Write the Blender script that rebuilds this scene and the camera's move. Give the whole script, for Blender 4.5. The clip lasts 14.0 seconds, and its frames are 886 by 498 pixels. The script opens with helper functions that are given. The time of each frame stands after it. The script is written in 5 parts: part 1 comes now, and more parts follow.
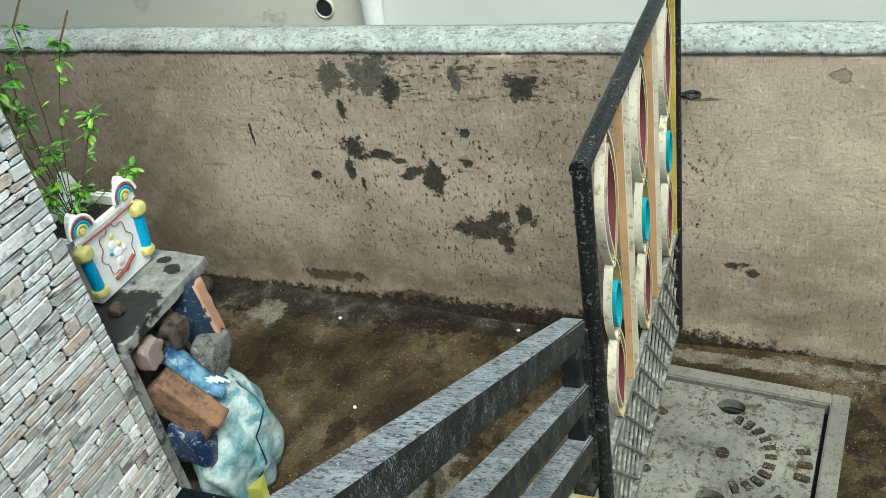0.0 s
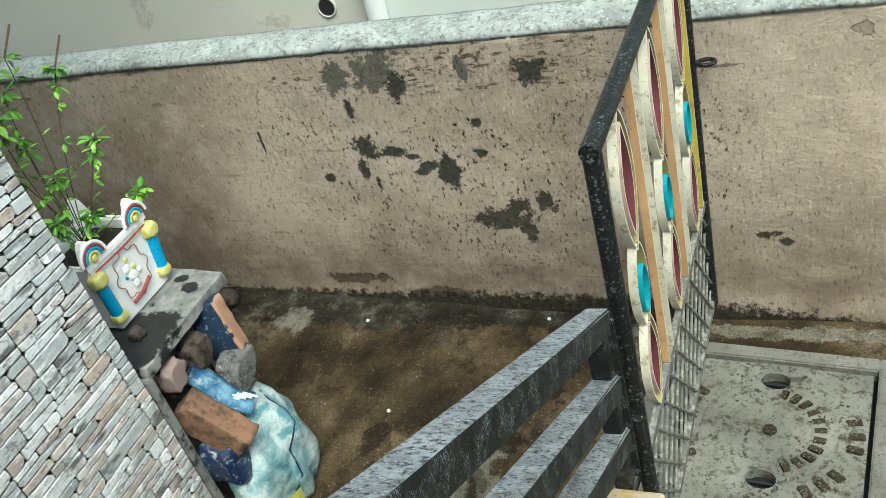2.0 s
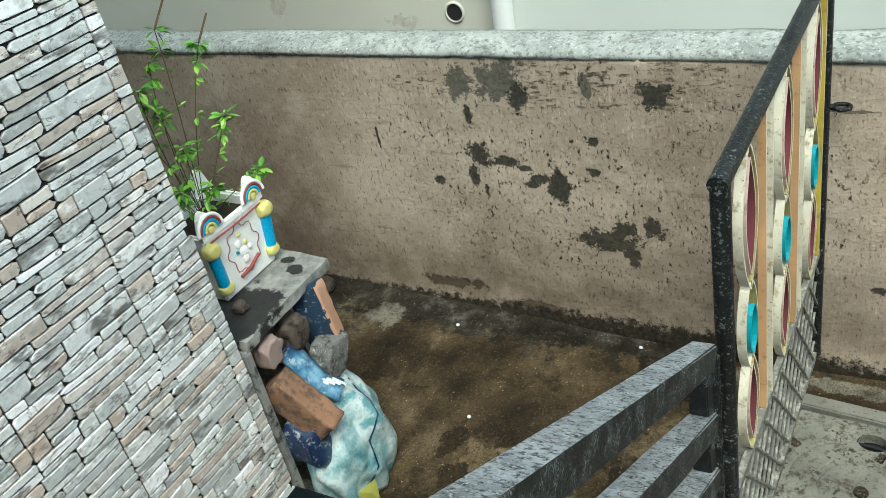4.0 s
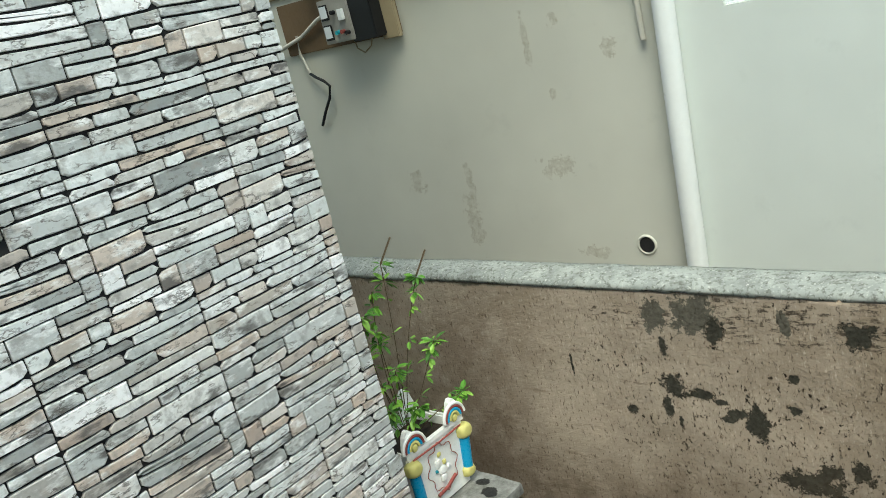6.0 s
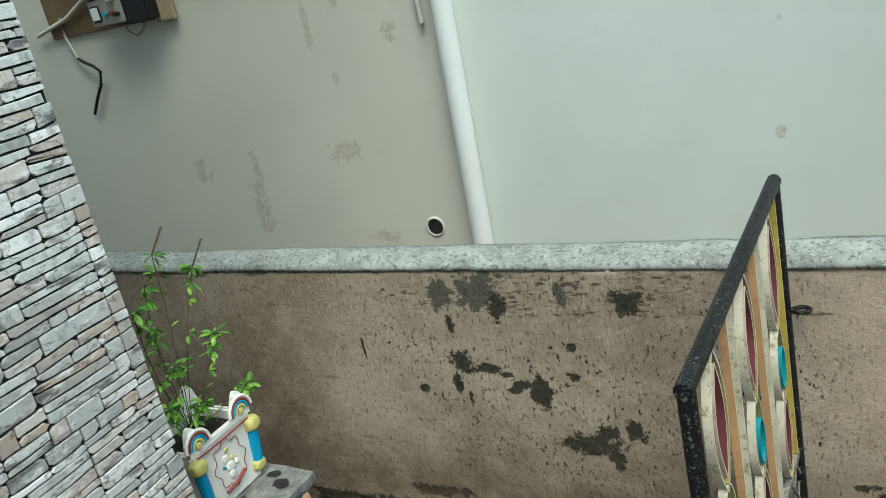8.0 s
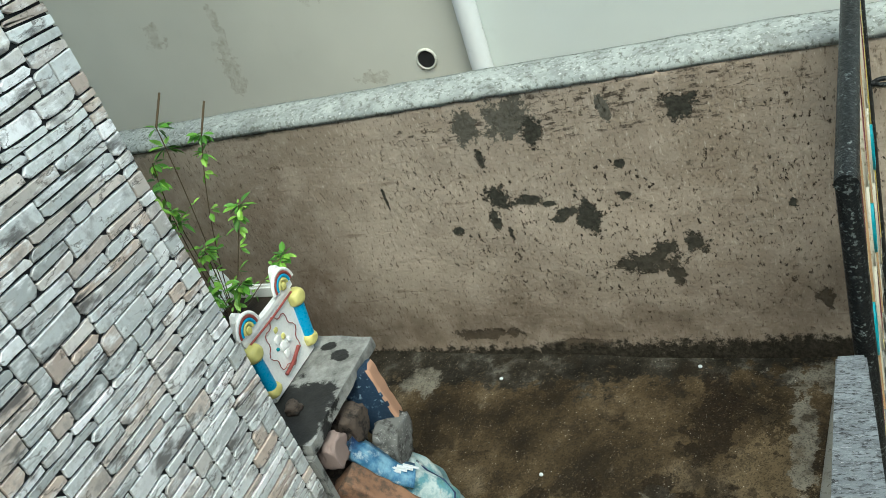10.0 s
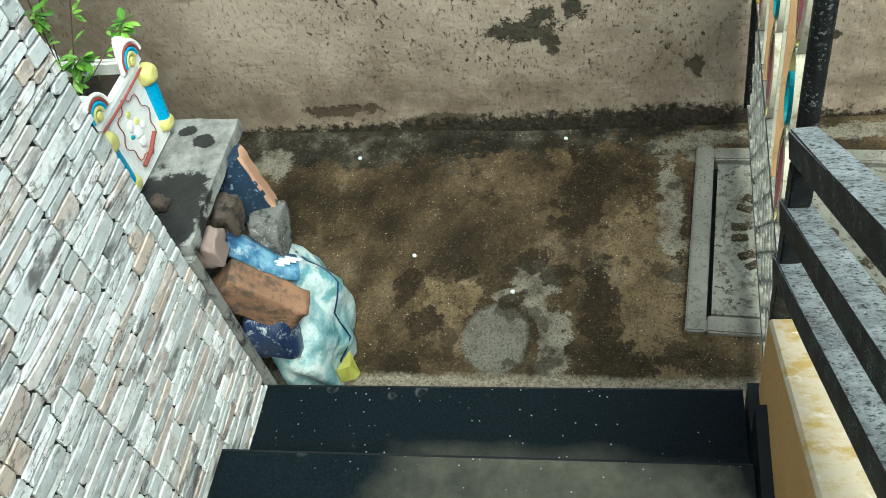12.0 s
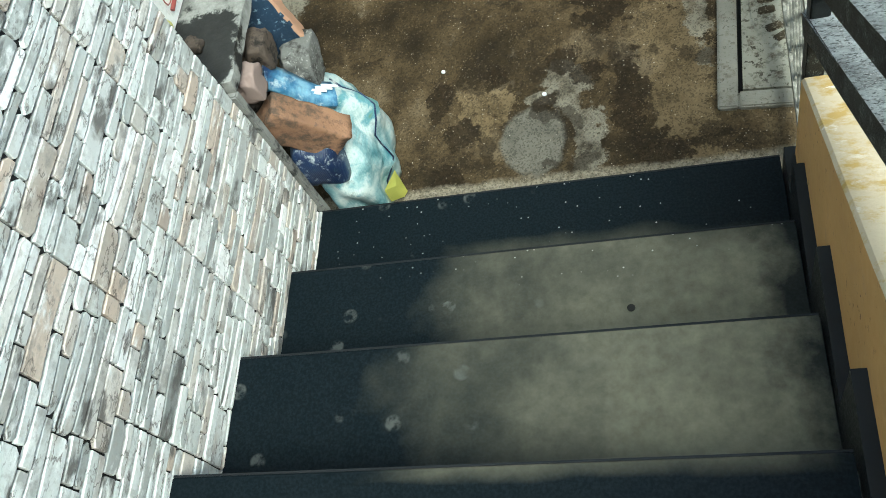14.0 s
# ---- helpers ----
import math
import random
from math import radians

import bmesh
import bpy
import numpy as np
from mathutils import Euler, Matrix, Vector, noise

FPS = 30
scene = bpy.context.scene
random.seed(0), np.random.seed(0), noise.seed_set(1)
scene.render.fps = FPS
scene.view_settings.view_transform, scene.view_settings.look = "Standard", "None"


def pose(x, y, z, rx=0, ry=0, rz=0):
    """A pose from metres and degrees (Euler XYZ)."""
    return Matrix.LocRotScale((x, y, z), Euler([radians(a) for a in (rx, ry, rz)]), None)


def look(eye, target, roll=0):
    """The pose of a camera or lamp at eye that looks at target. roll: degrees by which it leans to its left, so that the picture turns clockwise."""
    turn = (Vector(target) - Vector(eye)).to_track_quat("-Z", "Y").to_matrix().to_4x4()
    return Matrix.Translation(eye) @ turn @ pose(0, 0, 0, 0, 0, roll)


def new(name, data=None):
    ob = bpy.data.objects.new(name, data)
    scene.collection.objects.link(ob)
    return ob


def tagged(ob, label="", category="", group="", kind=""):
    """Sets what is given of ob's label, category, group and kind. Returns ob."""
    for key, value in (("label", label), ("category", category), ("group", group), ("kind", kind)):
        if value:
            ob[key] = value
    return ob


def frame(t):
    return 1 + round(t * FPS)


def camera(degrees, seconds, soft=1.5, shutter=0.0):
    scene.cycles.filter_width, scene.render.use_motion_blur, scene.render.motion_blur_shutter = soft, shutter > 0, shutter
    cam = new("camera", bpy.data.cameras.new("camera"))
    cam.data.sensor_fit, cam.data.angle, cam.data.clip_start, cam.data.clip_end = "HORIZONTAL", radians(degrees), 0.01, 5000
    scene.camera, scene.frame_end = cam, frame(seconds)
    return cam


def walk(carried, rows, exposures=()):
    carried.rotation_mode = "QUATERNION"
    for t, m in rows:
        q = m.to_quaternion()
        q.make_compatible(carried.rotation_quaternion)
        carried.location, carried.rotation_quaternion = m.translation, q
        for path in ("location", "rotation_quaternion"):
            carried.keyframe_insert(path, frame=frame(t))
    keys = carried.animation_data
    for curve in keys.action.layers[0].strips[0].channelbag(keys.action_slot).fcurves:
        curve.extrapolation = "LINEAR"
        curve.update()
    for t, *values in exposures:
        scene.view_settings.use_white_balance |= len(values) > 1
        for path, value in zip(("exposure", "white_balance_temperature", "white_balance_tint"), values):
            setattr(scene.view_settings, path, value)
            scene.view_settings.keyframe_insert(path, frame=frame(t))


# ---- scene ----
cam = camera(52.9, 14.0, soft=0.6)
PATH = [
    (0, (1.671, -1.337, 2.189), (0.944, 0.157, 1.076), -10.7),
    (0.5, (1.694, -1.307, 2.152), (0.925, 0.152, 1.02), -14.2),
    (1, (1.695, -1.278, 2.151), (0.914, 0.171, 1.016), -16.3),
    (1.5, (1.689, -1.262, 2.151), (0.902, 0.192, 1.025), -16.9),
    (2, (1.683, -1.256, 2.156), (0.886, 0.198, 1.038), -17.1),
    (2.2, (1.676, -1.249, 2.158), (0.875, 0.205, 1.041), -17.2),
    (4.3, (1.641, -1.304, 2.177), (0.65, 0.079, 1.126), -12.7),
    (4.5, (1.642, -1.313, 2.184), (0.64, 0.066, 1.139), -12.6),
    (5, (1.642, -1.329, 2.193), (0.564, 0.058, 1.238), -13.4),
    (5.5, (1.643, -1.365, 2.247), (0.435, 0.045, 1.503), -14.3),
    (6, (1.667, -1.399, 2.275), (0.345, -0.001, 1.727), -14.3),
    (6.5, (1.665, -1.39, 2.275), (0.378, 0.064, 1.795), -13.6),
    (7, (1.697, -1.346, 2.25), (0.74, 0.334, 1.738), -12.7),
    (7.5, (1.701, -1.34, 2.249), (0.927, 0.409, 1.665), -11.7),
    (8, (1.704, -1.345, 2.231), (0.739, 0.274, 1.564), -13.0),
    (8.2, (1.714, -1.357, 2.218), (0.651, 0.195, 1.538), -14.3),
    (10.3, (1.242, -1.196, 2.17), (0.411, 0.283, 1.112), -21.8),
    (10.5, (1.19, -1.165, 2.167), (0.414, 0.309, 1.061), -20.9),
    (11, (1.108, -1.137, 2.137), (0.485, 0.289, 0.881), -18.4),
    (11.5, (1.032, -1.115, 2.109), (0.541, 0.2, 0.684), -16.5),
    (12, (1.011, -1.144, 2.128), (0.553, 0.106, 0.635), -16.8),
    (12.5, (0.987, -1.177, 2.145), (0.521, 0.0, 0.597), -18.8),
    (13, (0.989, -1.211, 2.162), (0.487, -0.101, 0.576), -22.3),
    (13.5, (0.996, -1.237, 2.165), (0.463, -0.213, 0.531), -27.7),
    (14, (0.986, -1.25, 2.162), (0.447, -0.309, 0.481), -31.8),
]
walk(cam, [(t, look(eye, target, roll)) for t, eye, target, roll in PATH], [(0.0, 1.16, 6450, -7), (1.0, 1.2, 6450, -7), (2.2, 1.22, 6450, -7), (4.5, 1.1, 6450, -7), (5.5, 0.98, 6600, -6), (6.0, 0.86, 6850, -5), (6.5, 0.76, 6900, -4), (7.5, 0.64, 6560, -7), (8.2, 0.74, 6520, -7), (10.5, 0.98, 6420, -8), (11.0, 1.04, 6420, -9), (11.5, 1.26, 6400, -10), (12.0, 1.4, 6380, -11), (13.0, 1.48, 6360, -11), (14.0, 1.52, 6380, -10)])

# ---- sky and sun: a bright overcast day ----
world = bpy.data.worlds.new("sky")
scene.world = world
world.use_nodes = True
wn = world.node_tree.nodes
sky = wn.new("ShaderNodeTexSky")
sky.sky_type, sky.sun_disc, sky.sun_elevation, sky.sun_rotation = "NISHITA", False, radians(58), radians(139)
sky.air_density, sky.dust_density, sky.ozone_density = 1.0, 2.0, 1.0
world.node_tree.links.new(sky.outputs[0], wn["Background"].inputs[0])
wn["Background"].inputs[1].default_value = 0.15
lamp = bpy.data.lights.new("sun", "SUN")
lamp.energy, lamp.angle, lamp.color = 1.5, radians(30), (1.0, 0.98, 0.95)
sun = new("sun", lamp)
sun.matrix_world = look((0, 0, 0), (-0.40, 0.46, -1.0))

# ---- materials ----
def node_mat(name):
    m = bpy.data.materials.new(name)
    m.use_nodes = True
    return m, m.node_tree.nodes, m.node_tree.links, m.node_tree.nodes["Principled BSDF"]


def noise_tex(n, l, scale, detail=5.0, rough=0.6, coord=None):
    t = n.new("ShaderNodeTexNoise")
    t.inputs["Scale"].default_value, t.inputs["Detail"].default_value, t.inputs["Roughness"].default_value = scale, detail, rough
    if coord is not None:
        l.new(coord, t.inputs["Vector"])
    return t.outputs["Fac"]


def ramp(n, l, fac, stops):
    r = n.new("ShaderNodeValToRGB")
    while len(r.color_ramp.elements) < len(stops):
        r.color_ramp.elements.new(0.5)
    for e, (p, c) in zip(r.color_ramp.elements, stops):
        e.position, e.color = p, (*c, 1) if len(c) == 3 else c
    l.new(fac, r.inputs[0])
    return r.outputs[0]


def grey(v):
    return (v, v, v)


def mixc(n, l, fac, a, b):
    m = n.new("ShaderNodeMix")
    m.data_type = "RGBA"
    for sock, v in ((m.inputs[0], fac), (m.inputs[6], a), (m.inputs[7], b)):
        if isinstance(v, (int, float)):
            sock.default_value = v
        elif isinstance(v, tuple):
            sock.default_value = (*v, 1)
        else:
            l.new(v, sock)
    return m.outputs[2]


def maths(n, l, op, a, b=0.0, clamp=False):
    m = n.new("ShaderNodeMath")
    m.operation, m.use_clamp = op, clamp
    for sock, v in zip(m.inputs, (a, b)):
        if isinstance(v, (int, float)):
            sock.default_value = v
        else:
            l.new(v, sock)
    return m.outputs[0]


def bump(n, l, bsdf, height, strength=0.3, dist=0.01):
    b = n.new("ShaderNodeBump")
    b.inputs["Strength"].default_value, b.inputs["Distance"].default_value = strength, dist
    l.new(height, b.inputs["Height"])
    l.new(b.outputs[0], bsdf.inputs["Normal"])


def place(n):
    return n.new("ShaderNodeNewGeometry").outputs["Position"]


def blob(n, l, co, c, r, jag, warp, slope=7.0):
    """A ragged spot: 1 inside, 0 outside."""
    s = n.new("ShaderNodeVectorMath")
    s.operation = "SUBTRACT"
    l.new(co, s.inputs[0])
    s.inputs[1].default_value = c
    d = n.new("ShaderNodeVectorMath")
    d.operation = "DIVIDE"
    l.new(s.outputs[0], d.inputs[0])
    d.inputs[1].default_value = r
    e = n.new("ShaderNodeVectorMath")
    e.operation = "LENGTH"
    l.new(d.outputs[0], e.inputs[0])
    v = maths(n, l, "ADD", e.outputs["Value"], maths(n, l, "MULTIPLY", maths(n, l, "SUBTRACT", warp, 0.5), jag))
    return maths(n, l, "MULTIPLY", maths(n, l, "SUBTRACT", 1.0, v), slope, True)


def blobs(n, l, co, spots, jag, warp):
    out = None
    for c, r in spots:
        b = blob(n, l, co, c, r, jag, warp)
        out = b if out is None else maths(n, l, "MAXIMUM", out, b)
    return out


def plain(name, base, rough=0.6, metal=0.0, vary=0.25, scale=12.0, relief=0.15, dirt=None, dirt_at=0.6, spec=0.3, speck=None, speck_at=0.6, speck_scale=140.0):
    """Painted or worn plain surface: two scales of tone, optional dirt patches, fine relief."""
    m, n, l, b = node_mat(name)
    co = place(n)
    big, fine = noise_tex(n, l, scale * 0.25, 3, 0.5, co), noise_tex(n, l, scale * 6, 6, 0.65, co)
    lo, hi = tuple(c * (1 - vary) for c in base), tuple(min(1, c * (1 + vary)) for c in base)
    col = ramp(n, l, big, [(0.3, lo), (0.7, hi)])
    col = mixc(n, l, maths(n, l, "MULTIPLY", fine, 0.35), col, tuple(c * 0.7 for c in base))
    if dirt:
        d = ramp(n, l, noise_tex(n, l, scale * 1.3, 8, 0.7, co), [(dirt_at - 0.06, grey(0)), (dirt_at + 0.06, grey(1))])
        col = mixc(n, l, d, col, dirt)
    if speck:
        k = ramp(n, l, noise_tex(n, l, speck_scale, 5, 0.6, co), [(speck_at - 0.025, grey(0)), (speck_at + 0.025, grey(1))])
        zone = ramp(n, l, noise_tex(n, l, scale * 0.8, 5, 0.6, co), [(0.38, grey(0.15)), (0.6, grey(1))])
        col = mixc(n, l, maths(n, l, "MULTIPLY", k, zone), col, speck)
    l.new(col, b.inputs["Base Color"])
    rr = ramp(n, l, fine, [(0.3, grey(max(0.05, rough - 0.12))), (0.7, grey(min(1, rough + 0.12)))])
    l.new(rr, b.inputs["Roughness"])
    b.inputs["Metallic"].default_value = metal
    b.inputs["Specular IOR Level"].default_value = spec
    bump(n, l, b, fine, relief, 0.004)
    return m


def flat3(spots, y):
    return [((x, y, z), (rx, 1.0, rz)) for x, z, rx, rz in spots]


def wall_plaster():
    m, n, l, b = node_mat("old_beige_plaster")
    co = place(n)
    big, mid, fine = noise_tex(n, l, 1.6, 4, 0.6, co), noise_tex(n, l, 9, 8, 0.65, co), noise_tex(n, l, 60, 8, 0.7, co)
    warp = noise_tex(n, l, 26, 12, 0.78, co)
    col = ramp(n, l, big, [(0.34, (0.335, 0.27, 0.205)), (0.5, (0.405, 0.333, 0.262)), (0.66, (0.48, 0.402, 0.32))])
    col = mixc(n, l, ramp(n, l, mid, [(0.45, grey(0)), (0.66, grey(0.5))]), col, (0.56, 0.47, 0.38))
    # long trowel lines and scratches
    st = n.new("ShaderNodeMapping")
    st.inputs["Scale"].default_value = (1.2, 1.0, 7.0)
    l.new(co, st.inputs[0])
    lines = noise_tex(n, l, 4.0, 8, 0.7, st.outputs[0])
    col = mixc(n, l, ramp(n, l, lines, [(0.60, grey(0)), (0.68, grey(0.55))]), col, (0.20, 0.15, 0.11))
    sv = n.new("ShaderNodeMapping")
    sv.inputs["Scale"].default_value = (16.0, 1.0, 2.6)
    l.new(co, sv.inputs[0])
    runs = noise_tex(n, l, 3.0, 8, 0.7, sv.outputs[0])
    col = mixc(n, l, ramp(n, l, runs, [(0.61, grey(0)), (0.70, grey(0.6))]), col, (0.18, 0.135, 0.10))
    fm = n.new("ShaderNodeMapping")
    fm.inputs["Scale"].default_value = (62.0, 1.0, 24.0)
    l.new(co, fm.inputs[0])
    flecks = noise_tex(n, l, 1.6, 6, 0.66, fm.outputs[0])
    col = mixc(n, l, ramp(n, l, flecks, [(0.575, grey(0)), (0.64, grey(0.85))]), col, (0.15, 0.115, 0.085))
    col = mixc(n, l, ramp(n, l, flecks, [(0.32, grey(0.7)), (0.42, grey(0))]), col, (0.62, 0.535, 0.44))
    # pin holes and little dents
    pit = n.new("ShaderNodeTexVoronoi")
    pit.inputs["Scale"].default_value = 1.0
    pm = n.new("ShaderNodeMapping")
    pm.inputs["Scale"].default_value = (95.0, 1.0, 55.0)
    l.new(co, pm.inputs[0])
    l.new(pm.outputs[0], pit.inputs["Vector"])
    pits = maths(n, l, "MULTIPLY", ramp(n, l, pit.outputs["Distance"], [(0.16, grey(1)), (0.26, grey(0))]), ramp(n, l, pit.outputs["Color"], [(0.62, grey(0)), (0.70, grey(1))]))
    pits = maths(n, l, "MULTIPLY", pits, ramp(n, l, mid, [(0.40, grey(0)), (0.58, grey(1))]))
    col = mixc(n, l, maths(n, l, "MULTIPLY", pits, 0.8), col, (0.10, 0.075, 0.055))
    # flaked paint: small chips everywhere, more of them high and towards the gate
    sep = n.new("ShaderNodeSeparateXYZ")
    l.new(co, sep.inputs[0])
    cm = n.new("ShaderNodeMapping")
    cm.inputs["Scale"].default_value = (1.0, 1.0, 0.6)
    l.new(co, cm.inputs[0])
    chips = ramp(n, l, noise_tex(n, l, 62, 8, 0.7, cm.outputs[0]), [(0.60, grey(0)), (0.625, grey(1))])
    zone = noise_tex(n, l, 2.8, 4, 0.6, co)
    region = blob(n, l, co, (0.65, 1.165, 0.72), (0.9, 1.0, 0.55), 0.8, mid)
    chips = maths(n, l, "MULTIPLY", chips, maths(n, l, "MULTIPLY", ramp(n, l, zone, [(0.36, grey(0)), (0.5, grey(1))]), maths(n, l, "ADD", maths(n, l, "MULTIPLY", region, 0.9), 0.1)))
    scr = blobs(n, l, co, flat3([(0.98, 1.03, 0.24, 0.10), (0.55, 1.02, 0.32, 0.09), (0.05, 1.02, 0.2, 0.05)], 1.165), 1.2, mid)
    sh = n.new("ShaderNodeMapping")
    sh.inputs["Scale"].default_value = (9.0, 1.0, 34.0)
    l.new(co, sh.inputs[0])
    scr = maths(n, l, "MULTIPLY", scr, ramp(n, l, noise_tex(n, l, 2.4, 8, 0.7, sh.outputs[0]), [(0.50, grey(0)), (0.56, grey(1))]))
    col = mixc(n, l, maths(n, l, "MAXIMUM", chips, maths(n, l, "MULTIPLY", maths(n, l, "MULTIPLY", scr, 0.85), ramp(n, l, warp, [(0.46, grey(0)), (0.56, grey(1))]))), col, (0.04, 0.031, 0.023))
    pale = blobs(n, l, co, flat3([(0.156, 1.02, 0.052, 0.07), (0.30, 1.03, 0.092, 0.085), (0.61, 1.02, 0.02, 0.04)], 1.165), 4.5, warp)
    col = mixc(n, l, maths(n, l, "MULTIPLY", pale, 0.92), col, ramp(n, l, fine, [(0.35, (0.06, 0.058, 0.046)), (0.7, (0.14, 0.135, 0.11))]))
    dark = blobs(n, l, co, flat3([(0.362, 0.965, 0.0324, 0.0522), (0.163, 0.905, 0.018, 0.0378), (0.182, 0.748, 0.0468, 0.0414),
        (0.144, 0.655, 0.0198, 0.045), (0.268, 0.72, 0.0675, 0.0198), (0.468, 0.632, 0.036, 0.0675), (0.4, 0.66, 0.027, 0.018), (0.627, 0.433, 0.108, 0.0378),
        (0.7, 0.485, 0.054, 0.0306), (0.8, 0.5, 0.0405, 0.036), (0.83, 0.985, 0.0558, 0.0495), (0.365, 0.637, 0.027, 0.0117), (0.604, 0.703, 0.0234, 0.018),
        (-0.008, 0.628, 0.018, 0.0198), (1.49, 0.352, 0.036, 0.0117), (1.557, 0.323, 0.0252, 0.0144), (0.716, 0.38, 0.0324, 0.0234), (1.77, 1.03, 0.027, 0.018),
        (1.37, 0.955, 0.072, 0.0045), (1.16, 0.24, 0.027, 0.045), (-0.05, 0.15, 0.126, 0.0225), (0.3, 0.085, 0.108, 0.0225), (0.72, 0.35, 0.018, 0.018), (0.57, 0.425, 0.045, 0.027), (0.66, 0.455, 0.045, 0.027), (0.185, 0.6, 0.0108, 0.027), (-0.24, 0.8, 0.0054, 0.045), (0.62, 0.82, 0.018, 0.0162), (1.1, 0.62, 0.0135, 0.018), (0.35, 0.7, 0.027, 0.0108)], 1.165), 5.2, warp)
    col = mixc(n, l, dark, col, ramp(n, l, fine, [(0.35, (0.026, 0.025, 0.019)), (0.7, (0.09, 0.085, 0.068))]))
    # damp low on the wall, with the shade down there painted in too
    damp_shade = blob(n, l, co, (0.1, 1.165, -0.02), (2.6, 1.0, 0.62), 0.9, big, 1.6)
    col = mixc(n, l, maths(n, l, "MULTIPLY", damp_shade, ramp(n, l, mid, [(0.35, grey(0.72)), (0.62, grey(0.45))])), col, (0.115, 0.083, 0.056))
    # cleaner plaster to the right, painted paler still for the stronger light
    clean_lit = blob(n, l, co, (2.1, 1.165, 0.92), (0.95, 1.0, 0.62), 0.9, big, 1.6)
    col = mixc(n, l, maths(n, l, "MULTIPLY", clean_lit, ramp(n, l, mid, [(0.35, grey(0.25)), (0.62, grey(0.6))])), col, (0.66, 0.54, 0.41))
    # brown dirt at the left, also painted dark for the shaded end
    soil = blob(n, l, co, (-0.95, 1.165, 0.55), (0.7, 1.0, 0.62), 0.9, big, 1.6)
    col = mixc(n, l, maths(n, l, "MULTIPLY", soil, ramp(n, l, mid, [(0.35, grey(0.5)), (0.62, grey(0.15))])), col, (0.15, 0.095, 0.06))
    # mould creeping up from the ground and under the coping
    low = maths(n, l, "ADD", maths(n, l, "ADD", maths(n, l, "MULTIPLY", sep.outputs["Z"], -12.0), maths(n, l, "MINIMUM", maths(n, l, "MULTIPLY", maths(n, l, "SUBTRACT", 1.15, sep.outputs["X"]), 1.5), 0.0)), maths(n, l, "MULTIPLY", warp, 3.0))
    col = mixc(n, l, ramp(n, l, low, [(0.30, grey(0)), (0.62, grey(0.95))]), col, ramp(n, l, fine, [(0.42, (0.009, 0.008, 0.005)), (0.68, (0.042, 0.036, 0.026))]))
    high = maths(n, l, "ADD", maths(n, l, "MULTIPLY", maths(n, l, "SUBTRACT", sep.outputs["Z"], 1.13), 22.0), maths(n, l, "MULTIPLY", mid, 2.0))
    col = mixc(n, l, ramp(n, l, high, [(0.55, grey(0)), (0.85, grey(0.85))]), col, ramp(n, l, warp, [(0.4, (0.04, 0.04, 0.026)), (0.6, (0.17, 0.15, 0.115))]))
    l.new(col, b.inputs["Base Color"])
    b.inputs["Roughness"].default_value = 0.95
    b.inputs["Specular IOR Level"].default_value = 0.12
    h = maths(n, l, "ADD", maths(n, l, "MULTIPLY", fine, 0.35), maths(n, l, "SUBTRACT", maths(n, l, "MULTIPLY", mid, 0.8), maths(n, l, "MULTIPLY", maths(n, l, "MAXIMUM", dark, chips), 0.5)))
    bump(n, l, b, maths(n, l, "SUBTRACT", h, maths(n, l, "MULTIPLY", pits, 0.4)), 1.0, 0.014)
    return m


